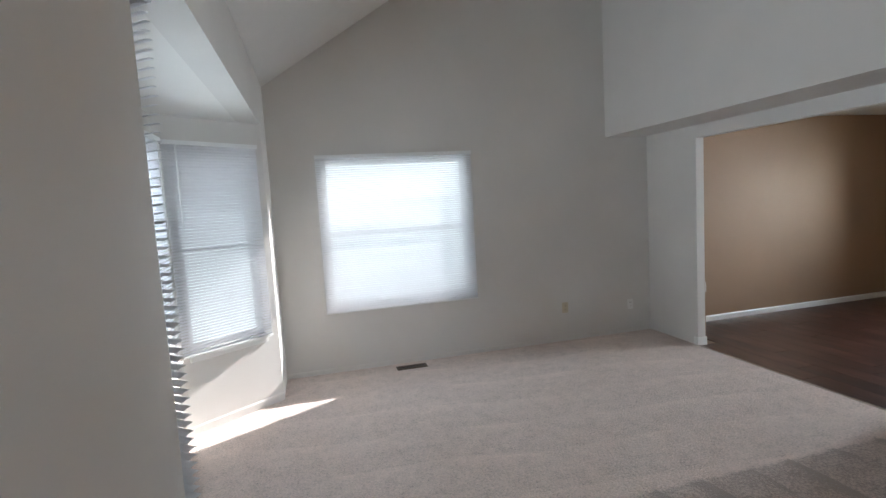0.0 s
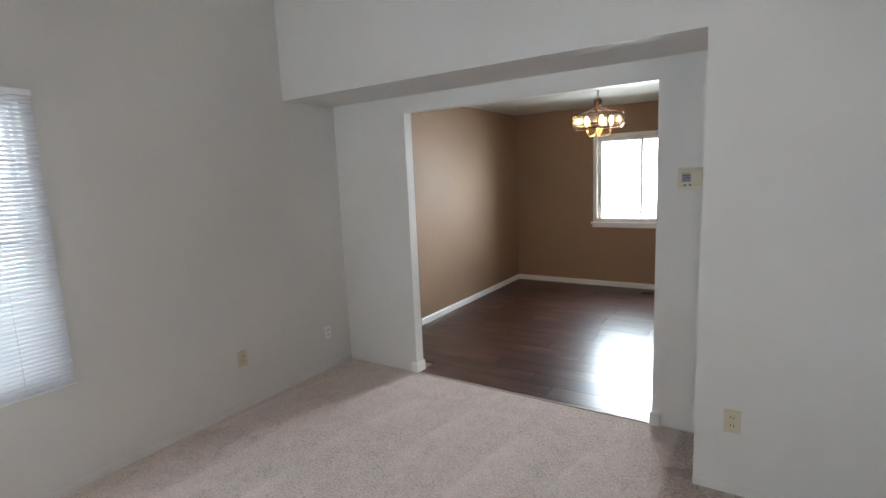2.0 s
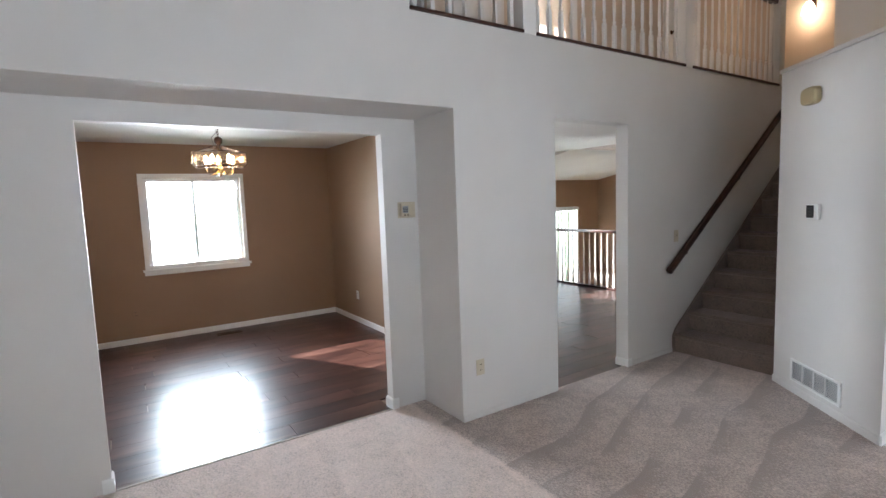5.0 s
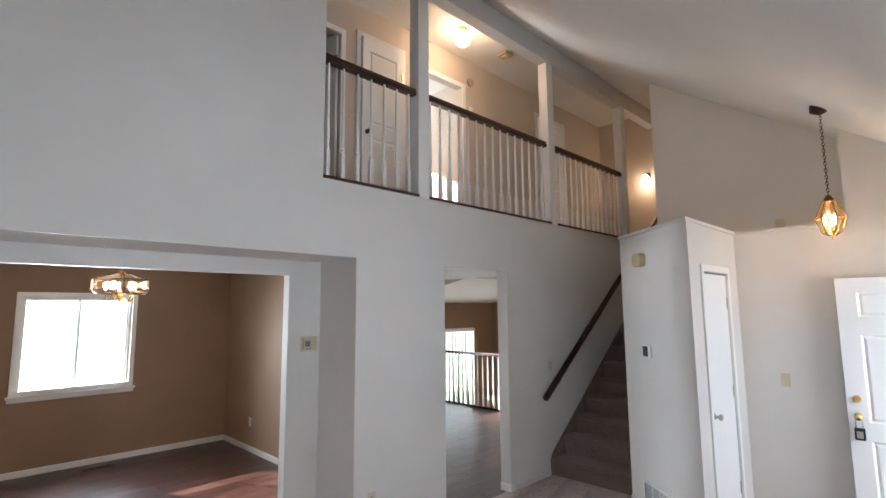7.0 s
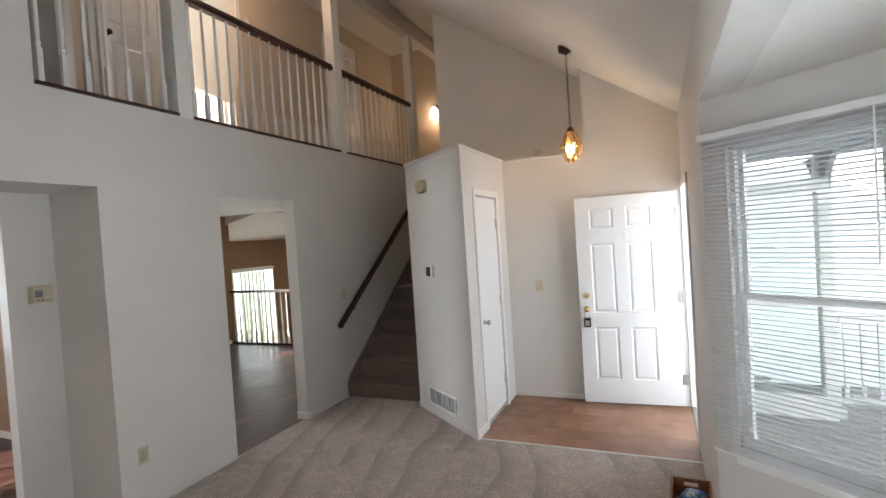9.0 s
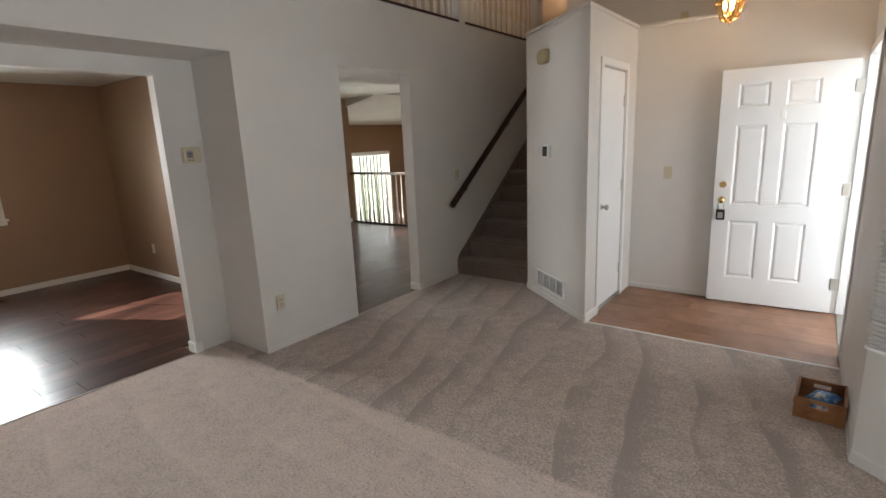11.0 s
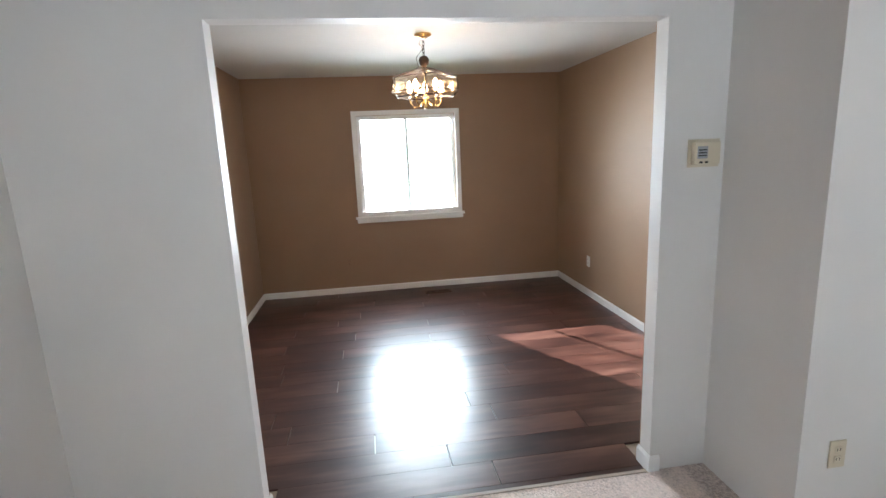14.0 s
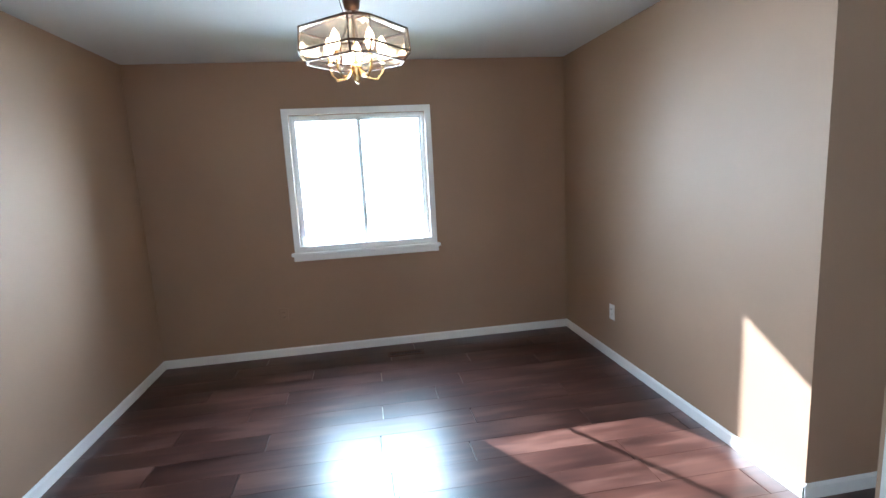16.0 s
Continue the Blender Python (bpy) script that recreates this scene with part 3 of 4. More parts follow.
# ---- trim ----


def base_run(bm, x0, y0, x1, y1, side, h=.085, t=.013, z0=.0):
    """A baseboard along a wall; side is the way into the room."""
    d = Vector((x1 - x0, y1 - y0, 0))
    L = d.length
    d.normalize()
    s = Vector((*side, 0))
    p = Vector((x0, y0, z0))
    prism(bm, [(.001, 0), (t, 0), (t, h - .012), (t * .45, h), (.001, h)], lambda u, v, w: tuple(p + d * w + s * u + Vector((0, 0, v))), 0, L)
    return bm


for k, run in enumerate((
        (DX1, DY0, DX1, YN - .014, (-1, 0)), (XR + .10, YN - .013, DX1 - .014, YN - .013, (0, -1)),
        (5.078, DY0, DX1 - .014, DY0, (0, 1)), (5.09, 0.75, 5.09, DY0 + .013, (-1, 0)), (DX1 - .02, -2.5, DX1 - .02, -1.2, (-1, 0)))):
    structure(f"baseboard_{k + 1}", base_run(B(), *run, .07), TRIM, "white painted baseboard along the tan wall")
bm = B()
base_run(bm, XW, YN, XR, YN, (0, -1), .05, .008)
base_run(bm, XW, .27, XW, BAY0, (1, 0), .05, .008)
base_run(bm, *B_N, *A_N, (.617, -.787), .07, .010)
base_run(bm, XB, BAY0 + .51, XB, BAY1 - .51, (1, 0), .07, .010)
base_run(bm, *A_S, *B_S, (.617, .787), .07, .010)
base_run(bm, XE, K1 + .02, XE, YA, (-1, 0), .05, .008)
base_run(bm, XE, -.28, XE, K0, (-1, 0), .05, .008)
base_run(bm, 2.478, -.172, 1.603, .505, (.612, .791), .06, .010)
base_run(bm, XW + .9, YS, 1.603, YS, (0, 1), .05, .008)
structure("baseboard_living", bm, WALL, "low baseboard painted like the wall")
bm = B()
for y, s in ((O0, 1), (O1, -1)):
    base_run(bm, XR - .012, y, XR + .10, y, (0, s), .085)
for x, s in ((XR, -1),):
    base_run(bm, x, O0 - .045, x, O0 + .012, (s, 0), .085)
    base_run(bm, x, O1 - .012, x, O1 + .045, (s, 0), .085)
base_run(bm, XE - .012, K0, XE + .125, K0, (0, 1), .075)
base_run(bm, XE, K0 - .05, XE, K0 + .012, (-1, 0), .075)
base_run(bm, 1.603, .225, 1.603, .515, (-1, 0), .075)
structure("baseboard_jambs", bm, TRIM, "white baseboard blocks at the openings")
structure("trim_carpet_edge", box(B(), XR - .01, O0 + .014, -.01, XR + .012, O1 - .014, .008, .003), UNDERLAY, "thin carpet edge strip at the dining opening")

# ---- front door ----


def panel_door(name, m, w, h, t, rows, mat, label, kind=""):
    """Local x from the hinge, y across the thickness, z up. rows: panels as (x0, x1, z0, z1)."""
    e = tagged(new(name), label, "door" if not kind else "", "", kind)
    e.matrix_world = m
    bm = B()
    xs = sorted({0, w, *[v for r in rows for v in r[:2]]})
    zs = sorted({0, h, *[v for r in rows for v in r[2:]]})
    for a, b in zip(xs, xs[1:]):
        for c, d in zip(zs, zs[1:]):
            mid = ((a + b) / 2, (c + d) / 2)
            if not any(r[0] < mid[0] < r[1] and r[2] < mid[1] < r[3] for r in rows):
                box(bm, a, -t / 2, c, b, t / 2, d)
    bmesh.ops.remove_doubles(bm, verts=bm.verts, dist=.0004)
    leaf = part("leaf", bm, mat, e)
    for x0, x1, z0, z1 in rows:
        bm = B()
        for s in (1, -1):
            k = .035
            outer = [(x0, z0), (x1, z0), (x1, z1), (x0, z1)]
            mid = [(x0 + k * .45, z0 + k * .45), (x1 - k * .45, z0 + k * .45), (x1 - k * .45, z1 - k * .45), (x0 + k * .45, z1 - k * .45)]
            inner = [(x0 + k, z0 + k), (x1 - k, z0 + k), (x1 - k, z1 - k), (x0 + k, z1 - k)]
            rings = [[bm.verts.new((x, s * y, z)) for x, z in ring] for ring, y in ((outer, t / 2 - .001), (mid, t / 2 - .012), (inner, t / 2 - .003))]
            for a, b in zip(rings, rings[1:]):
                for i in range(4):
                    bm.faces.new((a[i], a[(i + 1) % 4], b[(i + 1) % 4], b[i]))
            bm.faces.new(rings[-1])
        part("panel", bm, mat, leaf)
    return e


W6 = .915
six = []
for x0, x1 in ((.225, .45), (.56, .785)):
    six += [(x0, x1, .23, .745), (x0, x1, .885, 1.565), (x0, x1, 1.705, 1.905)]
ang = math.degrees(math.atan2(.065, .92))
front = panel_door("door_1", pose(-.05, -.70, .014, 0, 0, ang), W6, 2.02, .044, six, DOORW, "open white six-panel front door", "structure")


def knob(parent, x, y, z, s, mat, r=.027, label="round brass knob"):
    bm = B()
    for ring in ([(.026, 0), (.026, .006), (.012, .010), (.011, .030), (r, .040), (r, .056), (.012, .064)],):
        rr = [[(x + a * math.cos(2 * math.pi * k / 16), y + s * b, z + a * math.sin(2 * math.pi * k / 16)) for k in range(16)] for a, b in ring]
        tube_rings(bm, rr)
    return part("door_knob", bm, mat, parent, label, True)


knob(front, W6 - .065, .022, .93, 1, BRASS)
part("deadbolt", tube(B(), [(W6 - .065, .022, 1.06), (W6 - .065, .045, 1.06)], [.03, .024], 16), BRASS, front, "round brass deadbolt")
part("peephole", tube(B(), [(W6 / 2, .022, 1.62), (W6 / 2, .03, 1.62)], .014, 10), BRASS, front)
part("knocker", box(B(), W6 / 2 - .017, .022, 1.60, W6 / 2 + .017, .034, 1.67, .006), TRIM, front, "small white door chime plate")
bm = B()
for i in range(3):
    box(bm, W6 / 2 - .09, .0225, .875 + i * .022, W6 / 2 + .09, .028, .885 + i * .022, .002)
part("mail_vent", bm, TRIM, front, "white slotted mail vent")
for z in (.25, 1.03, 1.82):
    part("hinge", box(B(), -.03, .0225, z - .05, .02, .03, z + .05, .002), STEEL, front, "satin hinge")
box_lock = empty("key_lockbox", pose(-.05, -.70, .014, 0, 0, ang) @ pose(W6 - .065, .058, .80), "black key lockbox hanging on the door knob", "lockbox")
part("body", box(B(), -.034, -.018, -.045, .034, .022, .045, .006), RUBBER, box_lock)
part("face", box(B(), -.02, .0222, -.03, .02, .025, .022, .002), STEEL, box_lock, "grey keypad face")
part("shackle", tube(B(), [(-.022, 0, .04), (-.022, 0, .09), (-.012, 0, .112), (.012, 0, .112), (.022, 0, .09), (.022, 0, .04)], .005, 8), STEEL, box_lock, "steel shackle", True)
bm = B()
for y0, y1 in ((DOOR0 - .03, DOOR0 + .004), (DOOR1 - .02, DOOR1 + .045)):
    box(bm, XW - .155, y0, -.01, XW + .014, y1, DOORH + .04, .003)
box(bm, XW - .155, DOOR0 - .03, DOORH - .012, XW + .0135, DOOR1 + .045, DOORH + .045, .003)
structure("trim_front_door", bm, TRIM, "white front door frame")
structure("threshold_door", box(B(), XW - .24, DOOR0 + .005, -.012, XW + .01, DOOR1 - .021, .011, .004), STEEL, "metal door sill")
storm = tagged(new("door_4"), "white storm door frame standing at the entry", "", "", "structure")
storm.matrix_world = pose(XW - .20, DOOR0 + .01, .012, 0, 0, 172)
bm = B()
for a in ((0, .075, 0, 2.0), (.80, .88, 0, 2.0)):
    box(bm, a[0], -.015, a[2], a[1], .015, a[3], .003)
box(bm, .075, -.015, 0, .80, .015, .2)
box(bm, .075, -.015, 1.9, .80, .015, 2.0)
box(bm, .075, -.015, .95, .80, .015, 1.02)
part("leaf", bm, VINYL, storm)
pn = part("pane", box(B(), .075, -.003, .2, .80, .003, 1.9), GLASS, storm)
pn.visible_shadow = False
part("closer", tube(B(), [(.03, .03, .30), (.42, .03, .30)], .013, 10), STEEL, storm, "grey door closer tube")

closet = panel_door("door_2", pose(1.628, -.398, .04, 0, 0, 90), .61, 2.045, .035, [], DOORW, "closed white flat closet door", "structure")
knob(closet, .545, .0175, .90, 1, STEEL, .024, "round satin nickel knob")
for z in (.24, 1.04, 1.80):
    part("hinge", box(B(), .0, .018, z - .05, .024, .026, z + .05, .002), STEEL, closet, "satin hinge")
bm = B()
box(bm, 1.588, -.455, -.01, 1.6025, -.401, 2.158, .003)
box(bm, 1.588, .216, -.01, 1.6025, .27, 2.158, .003)
box(bm, 1.588, -.401, 2.102, 1.6025, .216, 2.158, .003)
structure("trim_closet_door", bm, TRIM, "white closet door casing")

# ---- staircase ----
stairs = empty("staircase", pose(2.478, -.28, 0), "straight stair covered in taupe carpet", "staircase")
RISE, RUN, N_STEP = .1865, .249, 14
WID = XE - 2.478
for i in range(N_STEP):
    bm = B()
    y0, z1 = -RUN * i, RISE * (i + 1)
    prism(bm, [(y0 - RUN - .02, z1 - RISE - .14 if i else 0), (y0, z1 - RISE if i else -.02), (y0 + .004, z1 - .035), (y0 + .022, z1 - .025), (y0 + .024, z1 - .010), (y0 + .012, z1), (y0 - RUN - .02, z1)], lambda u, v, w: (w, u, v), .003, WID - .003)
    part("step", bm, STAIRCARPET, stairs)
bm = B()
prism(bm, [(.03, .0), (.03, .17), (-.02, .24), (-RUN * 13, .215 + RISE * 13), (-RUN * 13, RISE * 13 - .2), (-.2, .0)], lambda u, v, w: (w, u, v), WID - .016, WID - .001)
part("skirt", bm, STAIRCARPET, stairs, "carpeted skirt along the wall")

hand = empty("handrail", pose(3.395, -.165, .855), "red-brown stained wooden handrail fixed to the stair wall", "handrail")
SL = RISE / RUN * .97
bm = B()
prof = [(-.022, -.03), (.022, -.03), (.028, -.008), (.026, .018), (.012, .032), (-.012, .032), (-.026, .018), (-.028, -.008)]
dirv = Vector((0, -1, SL)).normalized()
upv = Vector((0, SL, 1)).normalized()
prism(bm, prof, lambda u, v, w: tuple(Vector((u, 0, 0)) + upv * v + dirv * w), -.04, 4.1)
part("rail", bm, RAILWOOD, hand)
for w in (.35, 1.6, 2.9):
    q = dirv * w
    part("bracket", tube(B(), [(.033, q.y, q.z - .09), (.005, q.y, q.z - .085), (0, q.y, q.z - .03)], .007, 8), AGED, hand, "dark metal bracket", True)

# ---- balcony railing ----


def baluster_mesh(h):
    bm = B()
    box(bm, -.016, -.016, 0, .016, .016, .22, .002)
    lathe(bm, [(.016, .22), (.012, .235), (.017, .25), (.010, .265), (.0155, .33), (.013, .5), (.0095, h - .02), (.0095, h)], 0, 0, 8)
    return mesh_of("baluster", bm, TRIM)


RH = 3.80 - 2.822
balcony = empty("balcony_railing", pose(XE + .0625, 0, 2.80), "white turned balusters under a dark wooden rail", "railing")
for y in (1.61, -.50, -2.47):
    part("post", box(B(), -.062, y - .065, 0.001, .0615, y + .065, 2.032, .004), TRIM, balcony)
for y0, y1, n in ((2.64, 1.675, 7), (1.545, -.435, 15), (-.565, -2.405, 14)):
    bm = B()
    prism(bm, [(-.03, .955), (.03, .955), (.034, .985), (.022, 1.02), (-.022, 1.02), (-.034, .985)], lambda u, v, w: (u, w, v), y1 + .001, y0 - .001)
    part("rail", bm, RAILWOOD, balcony, "dark red-brown wooden rail")
    part("cap", box(B(), -.075, y1 + .001, .001, .06, y0 - .001, .024, .004), RAILWOOD, balcony, "dark wooden sill strip")
    me = baluster_mesh(.932)
    for i in range(n):
        o = new("baluster", me)
        o.parent = balcony
        o.location = (0, y0 + (y1 - y0) * (i + .5) / n, .024)

# kitchen railing
krail = empty("kitchen_railing", pose(XE + .14, -2.56, 0), "white turned balusters under a brown rail", "railing")
KL = DX1 - .03 - XE - .14
part("rail", box(B(), 0, -.03, .95, KL, .03, 1.0, .01), RAILWOOD, krail, "brown wooden rail")
part("cap", box(B(), 0, -.05, 0.001, KL, .05, .03, .006), RAILWOOD, krail, "dark wooden sill strip")
me = baluster_mesh(.92)
k = int(KL / .125)
for i in range(k):
    o = new("baluster", me)
    o.parent = krail
    o.location = (KL * (i + .5) / k, 0, .03)
vb = empty("vertical_blind", pose(8.93, -4.175, -.88, 0, 0, 90), "white vertical blind pulled over the patio door", "blind")
part("headrail", box(B(), -1.0, -.03, 2.13, 1.0, .03, 2.19, .004), VINYL, vb)
for i in range(17):
    a = radians(72)
    bm = prism(B(), [(-.04, -.001), (.04, -.001), (.04, .001), (-.04, .001)], lambda u, v, w: (u * math.cos(a) - v * math.sin(a), u * math.sin(a) + v * math.cos(a), w), .02, 2.13)
    o = part("vane", bm, SHEER, vb)
    o.location = (-.95 + i * .118, 0, 0)

# ---- upper hall doors and lights ----
hall1 = panel_door("door_3", pose(HX - .03, 1.045, ZU + .01, 0, 0, 90), .56, 1.96, .035, [(.09, .47, .2, .85), (.09, .47, 1.0, 1.82)], DOORW, "closed white panelled linen closet door", "structure")
knob(hall1, .50, .0175, .90, 1, AGED, .024, "round dark bronze knob")
for z in (.3, 1.66):
    part("hinge", box(B(), .0, .018, z - .05, .024, .026, z + .05, .002), BRASS, hall1, "brass hinge")
bm = B()
for y0, y1, top in ((-.0, .645, 4.70), (1.86, 2.55, 4.70), (1.04, 1.61, 4.775), (-2.425, -1.695, 4.775)):
    for y in (y0 - .055, y1):
        box(bm, HX - .018, y, ZU, HX - .002, y + .055, top)
    box(bm, HX - .018, y0 - .055, top, HX - .002, y1 + .055, top + .055)
structure("trim_hall_doors", bm, TRIM, "white door casings in the upper hall")
hall3 = panel_door("door_6", pose(HX - .03, -2.42, ZU + .01, 0, 0, 90), .72, 1.96, .035, [(.1, .31, .2, .85), (.41, .62, .2, .85), (.1, .31, 1.0, 1.82), (.41, .62, 1.0, 1.82)], DOORW, "closed white panelled hall door", "structure")
knob(hall3, .66, .0175, .80, 1, AGED, .026, "round dark bronze knob")
hall2 = panel_door("door_5", pose(HX + .02, 1.885, ZU + .01, 0, 0, 20), .66, 1.88, .035, [], DOORW, "white bedroom door standing open", "structure")
for z in (.3, 1.6):
    part("hinge", box(B(), -.02, .018, z - .05, .024, .026, z + .05, .002), BRASS, hall2, "brass hinge")

globe = empty("globe_light", pose(3.96, .50, 5.12), "lit opal globe ceiling light with brass collar", "ceiling light")
part("collar", lathe(B(), [(.055, -.001), (.055, -.03), (.045, -.045)], 0, 0, 20), BRASS, globe, "", True)
part("shade", lathe(B(), [(.04, -.045), (.075, -.07), (.095, -.11), (.098, -.145), (.08, -.19), (.045, -.22), (.01, -.23)], 0, 0, 24), GLOBE, globe, "glowing opal glass globe", True)
lamp("globe_bulb", 'POINT', pose(3.96, .50, 4.80), 2.0, (1.0, .62, .34), radius=.1)
det = empty("smoke_alarm", pose(3.98, -.33, 5.12), "yellowed square smoke alarm on the hall ceiling", "smoke alarm")
part("body", box(B(), -.075, -.075, -.045, .075, .075, -.001, .012), YELLOWED, det)
part("grille", box(B(), -.04, -.04, -.055, .04, .04, -.045, .004), PLASTIC, det)
det2 = empty("wall_alarm", facing(HX, -.155, 4.82, -1, 0), "round yellowed alarm on the hall wall", "alarm")
part("body", tube(B(), [(0, .001, 0), (0, .03, 0), (0, .04, 0)], [.055, .055, .04], 20), YELLOWED, det2)
th2 = empty("hall_thermostat", facing(HX, -.16, 4.44, -1, 0), "small white round hall thermostat", "thermostat")
part("body", tube(B(), [(0, .001, 0), (0, .02, 0)], [.04, .036], 18), TRIM, th2)
sconce = empty("wall_sconce", facing(3.60, -3.70, 4.0, 0, 1), "lit flared glass wall sconce on a bronze plate", "wall light")
part("plate", box(B(), -.05, .001, -.06, .05, .02, .08, .008), AGED, sconce)
part("arm", tube(B(), [(0, .02, .03), (0, .08, .05), (0, .10, .02)], .01, 8), AGED, sconce)
part("shade", lathe(B(), [(.03, .03), (.055, -.01), (.075, -.07), (.08, -.12)], 0, .10, 18), GLOBE, sconce, "glowing flared glass shade", True)
lamp("sconce_bulb", 'POINT', pose(3.60, -3.45, 3.85), 0.8, (1.0, .62, .34), radius=.06)

# ---- wall fittings ----


def outlet(m, label="ivory duplex outlet with cover plate", mat=PLASTIC):
    e = empty("wall_outlet", m, label, "outlet", "wall outlets")
    plate = part("cover_plate", box(B(), -.036, .001, -.058, .036, .007, .058, .003), mat, e)
    for z in (-.02, .02):
        part("socket", box(B(), -.016, .007, z - .014, .016, .010, z + .014, .003), mat, e)
        bm = B()
        box(bm, -.008, .0098, z - .004, -.005, .0106, z + .007)
        box(bm, .005, .0098, z - .004, .008, .0106, z + .007)
        part("slots", bm, DARK, e)
    return e


def switch(m, label="ivory light switch with cover plate"):
    e = empty("light_switch", m, label, "switch", "light switches")
    part("cover_plate", box(B(), -.036, .001, -.058, .036, .007, .058, .003), PLASTIC, e)
    part("toggle", box(B(), -.006, .007, -.004, .006, .019, .012, .002), PLASTIC, e)
    return e


outlet(facing(XE, 2.168, .38, -1, 0))
outlet(facing(2.865, YN, .375, 0, -1))
outlet(facing(3.69, YN, .325, 0, -1), "white outlet plate low on the wall", TRIM)
outlet(facing(DX1, 4.175, .365, -1, 0), "tan-painted outlet below the window", TAN)
outlet(facing(6.77, DY0, .372, 0, 1), "white outlet on the tan wall", TRIM)
outlet(facing(4.69, YN - .012, .42, 0, -1), "white outlet on the tan wall", TRIM)
switch(facing(1.28, YS, 1.168, 0, 1))
switch(facing(XE, -.30, 1.165, -1, 0))
switch(facing(HX, 1.71, 3.88, -1, 0))
switch(facing(1.30, -1.15, 2.60, 0, 1), "ivory plate on the wall above the ledge")

thermo = empty("thermostat", facing(XR, 2.432, 1.535, -1, 0), "ivory thermostat with grey display and vents", "thermostat")
part("back_plate", box(B(), -.075, .001, -.06, .075, .006, .06, .003), PLASTIC, thermo)
part("body", box(B(), -.06, .006, -.048, .06, .034, .05, .006), PLASTIC, thermo)
part("display", box(B(), .002, .034, -.022, .05, .0365, .03, .002), PORCHGREY, thermo, "grey display window")
for i in range(3):
    part("vent_slot", box(B(), .006, .0365, -.012 + i * .012, .046, .0372, -.007 + i * .012), DARK, thermo)
part("button", box(B(), .0, .034, -.042, .012, .039, -.034, .001), DARK, thermo)
part("button", box(B(), .026, .034, -.042, .038, .039, -.034, .001), DARK, thermo)

CN = (.612, .791)


def on_closet(u, z):
    return facing(2.478 - .791 * u, -.172 + .612 * u, z, *CN)


chime = empty("door_chime", on_closet(.383, 2.243), "yellowed oval door chime cover", "door chime")
bm = B()
pts = [(.085 * math.copysign(abs(math.cos(a)) ** .55, math.cos(a)), .062 * math.copysign(abs(math.sin(a)) ** .55, math.sin(a))) for a in [2 * math.pi * i / 28 for i in range(28)]]
tube_rings(bm, [[(x * k, y, z * k) for x, z in pts] for k, y in ((1, .001), (1, .035), (.9, .045))])
part("cover", bm, YELLOWED, chime)
keypad = empty("alarm_keypad", on_closet(.438, 1.42), "white alarm keypad with dark screen", "keypad")
part("body", box(B(), -.065, .001, -.055, .065, .02, .055, .004), TRIM, keypad)
part("screen", box(B(), -.02, .02, -.045, .06, .0225, .045, .002), DARK, keypad, "dark display")
for i in range(3):
    part("key", box(B(), -.012, .0225, -.032 + i * .024, .052, .0245, -.018 + i * .024, .002), RUBBER, keypad)
grille = empty("return_grille", on_closet(.505, .185), "pale grey louvred return air grille", "air grille")
bm = B()
for a in ((-.27, -.245, -.085, .085), (.245, .27, -.085, .085), (-.245, .245, -.085, -.068), (-.245, .245, .068, .085), (-.132, -.118, -.068, .068), (-.007, .007, -.068, .068), (.118, .132, -.068, .068)):
    box(bm, a[0], .001, a[2], a[1], .012, a[3])
part("frame", bm, TRIM, grille)
for i in range(11):
    z = -.06 + i * .012
    bm = prism(B(), [(.001, z - .004), (.010, z + .003), (.010, z + .005), (.001, z - .002)], lambda u, v, w: (w, u, v), -.245, .245)
    part("louvre", bm, PORCHGREY, grille)


def register(m, label, mat, w=.30, d=.105):
    e = empty("floor_register", m, label, "floor vent")
    bm = B()
    for a in ((-w / 2, -w / 2 + .02, -d / 2, d / 2), (w / 2 - .02, w / 2, -d / 2, d / 2), (-w / 2 + .02, w / 2 - .02, -d / 2, -d / 2 + .018), (-w / 2 + .02, w / 2 - .02, d / 2 - .018, d / 2)):
        box(bm, a[0], a[2], 0, a[1], a[3], .007)
    part("frame", bm, mat, e)
    part("well", box(B(), -w / 2 + .02, -d / 2 + .018, .0, w / 2 - .02, d / 2 - .018, .001), DARK, e)
    n = 18
    for i in range(n):
        x = -w / 2 + .03 + i * (w - .06) / (n - 1)
        part("fin", box(B(), x - .002, -d / 2 + .018, .001, x + .002, d / 2 - .018, .006), mat, e)
    return e


register(pose(1.085, 5.02, .004), "brown metal floor register set in the carpet", BROWNMETAL)
register(pose(7.37, 3.19, .0005, 0, 0, 90), "dark brown floor register in the laminate", BROWNMETAL)

# ---- wooden crate ----
crate = empty("wooden_crate", pose(.012, 1.135, .005, 0, 0, -3), "open orange-brown wooden crate on the carpet", "crate")
cw, cd, ch, ct = .113, .142, .118, .012


def crate_side(L, hole):
    bm = B()
    wall(bm, 'y', 0, ct, -L, L, .0, ch, [(-.04, .04, ch * .6, ch * .82)] if hole else [])
    return bm


for x, y, rz, L, hole in ((0, -cd, 0, cw, True), (0, cd - ct, 0, cw, True), (-cw + ct, 0, 90, cd - ct - .001, False), (cw, 0, 90, cd - ct - .001, False)):
    o = part("side_board", crate_side(L, hole), CRATEWOOD, crate)
    o.matrix_basis = pose(x, y, 0, 0, 0, rz)
part("bottom_board", box(B(), -cw + ct, -cd + ct, .001, cw - ct, cd - ct, .012), CRATEWOOD, crate)
BLUE, bn, bl, bb = material("glossy_blue_packet_film", (0.03, 0.16, 0.42), 0.25)
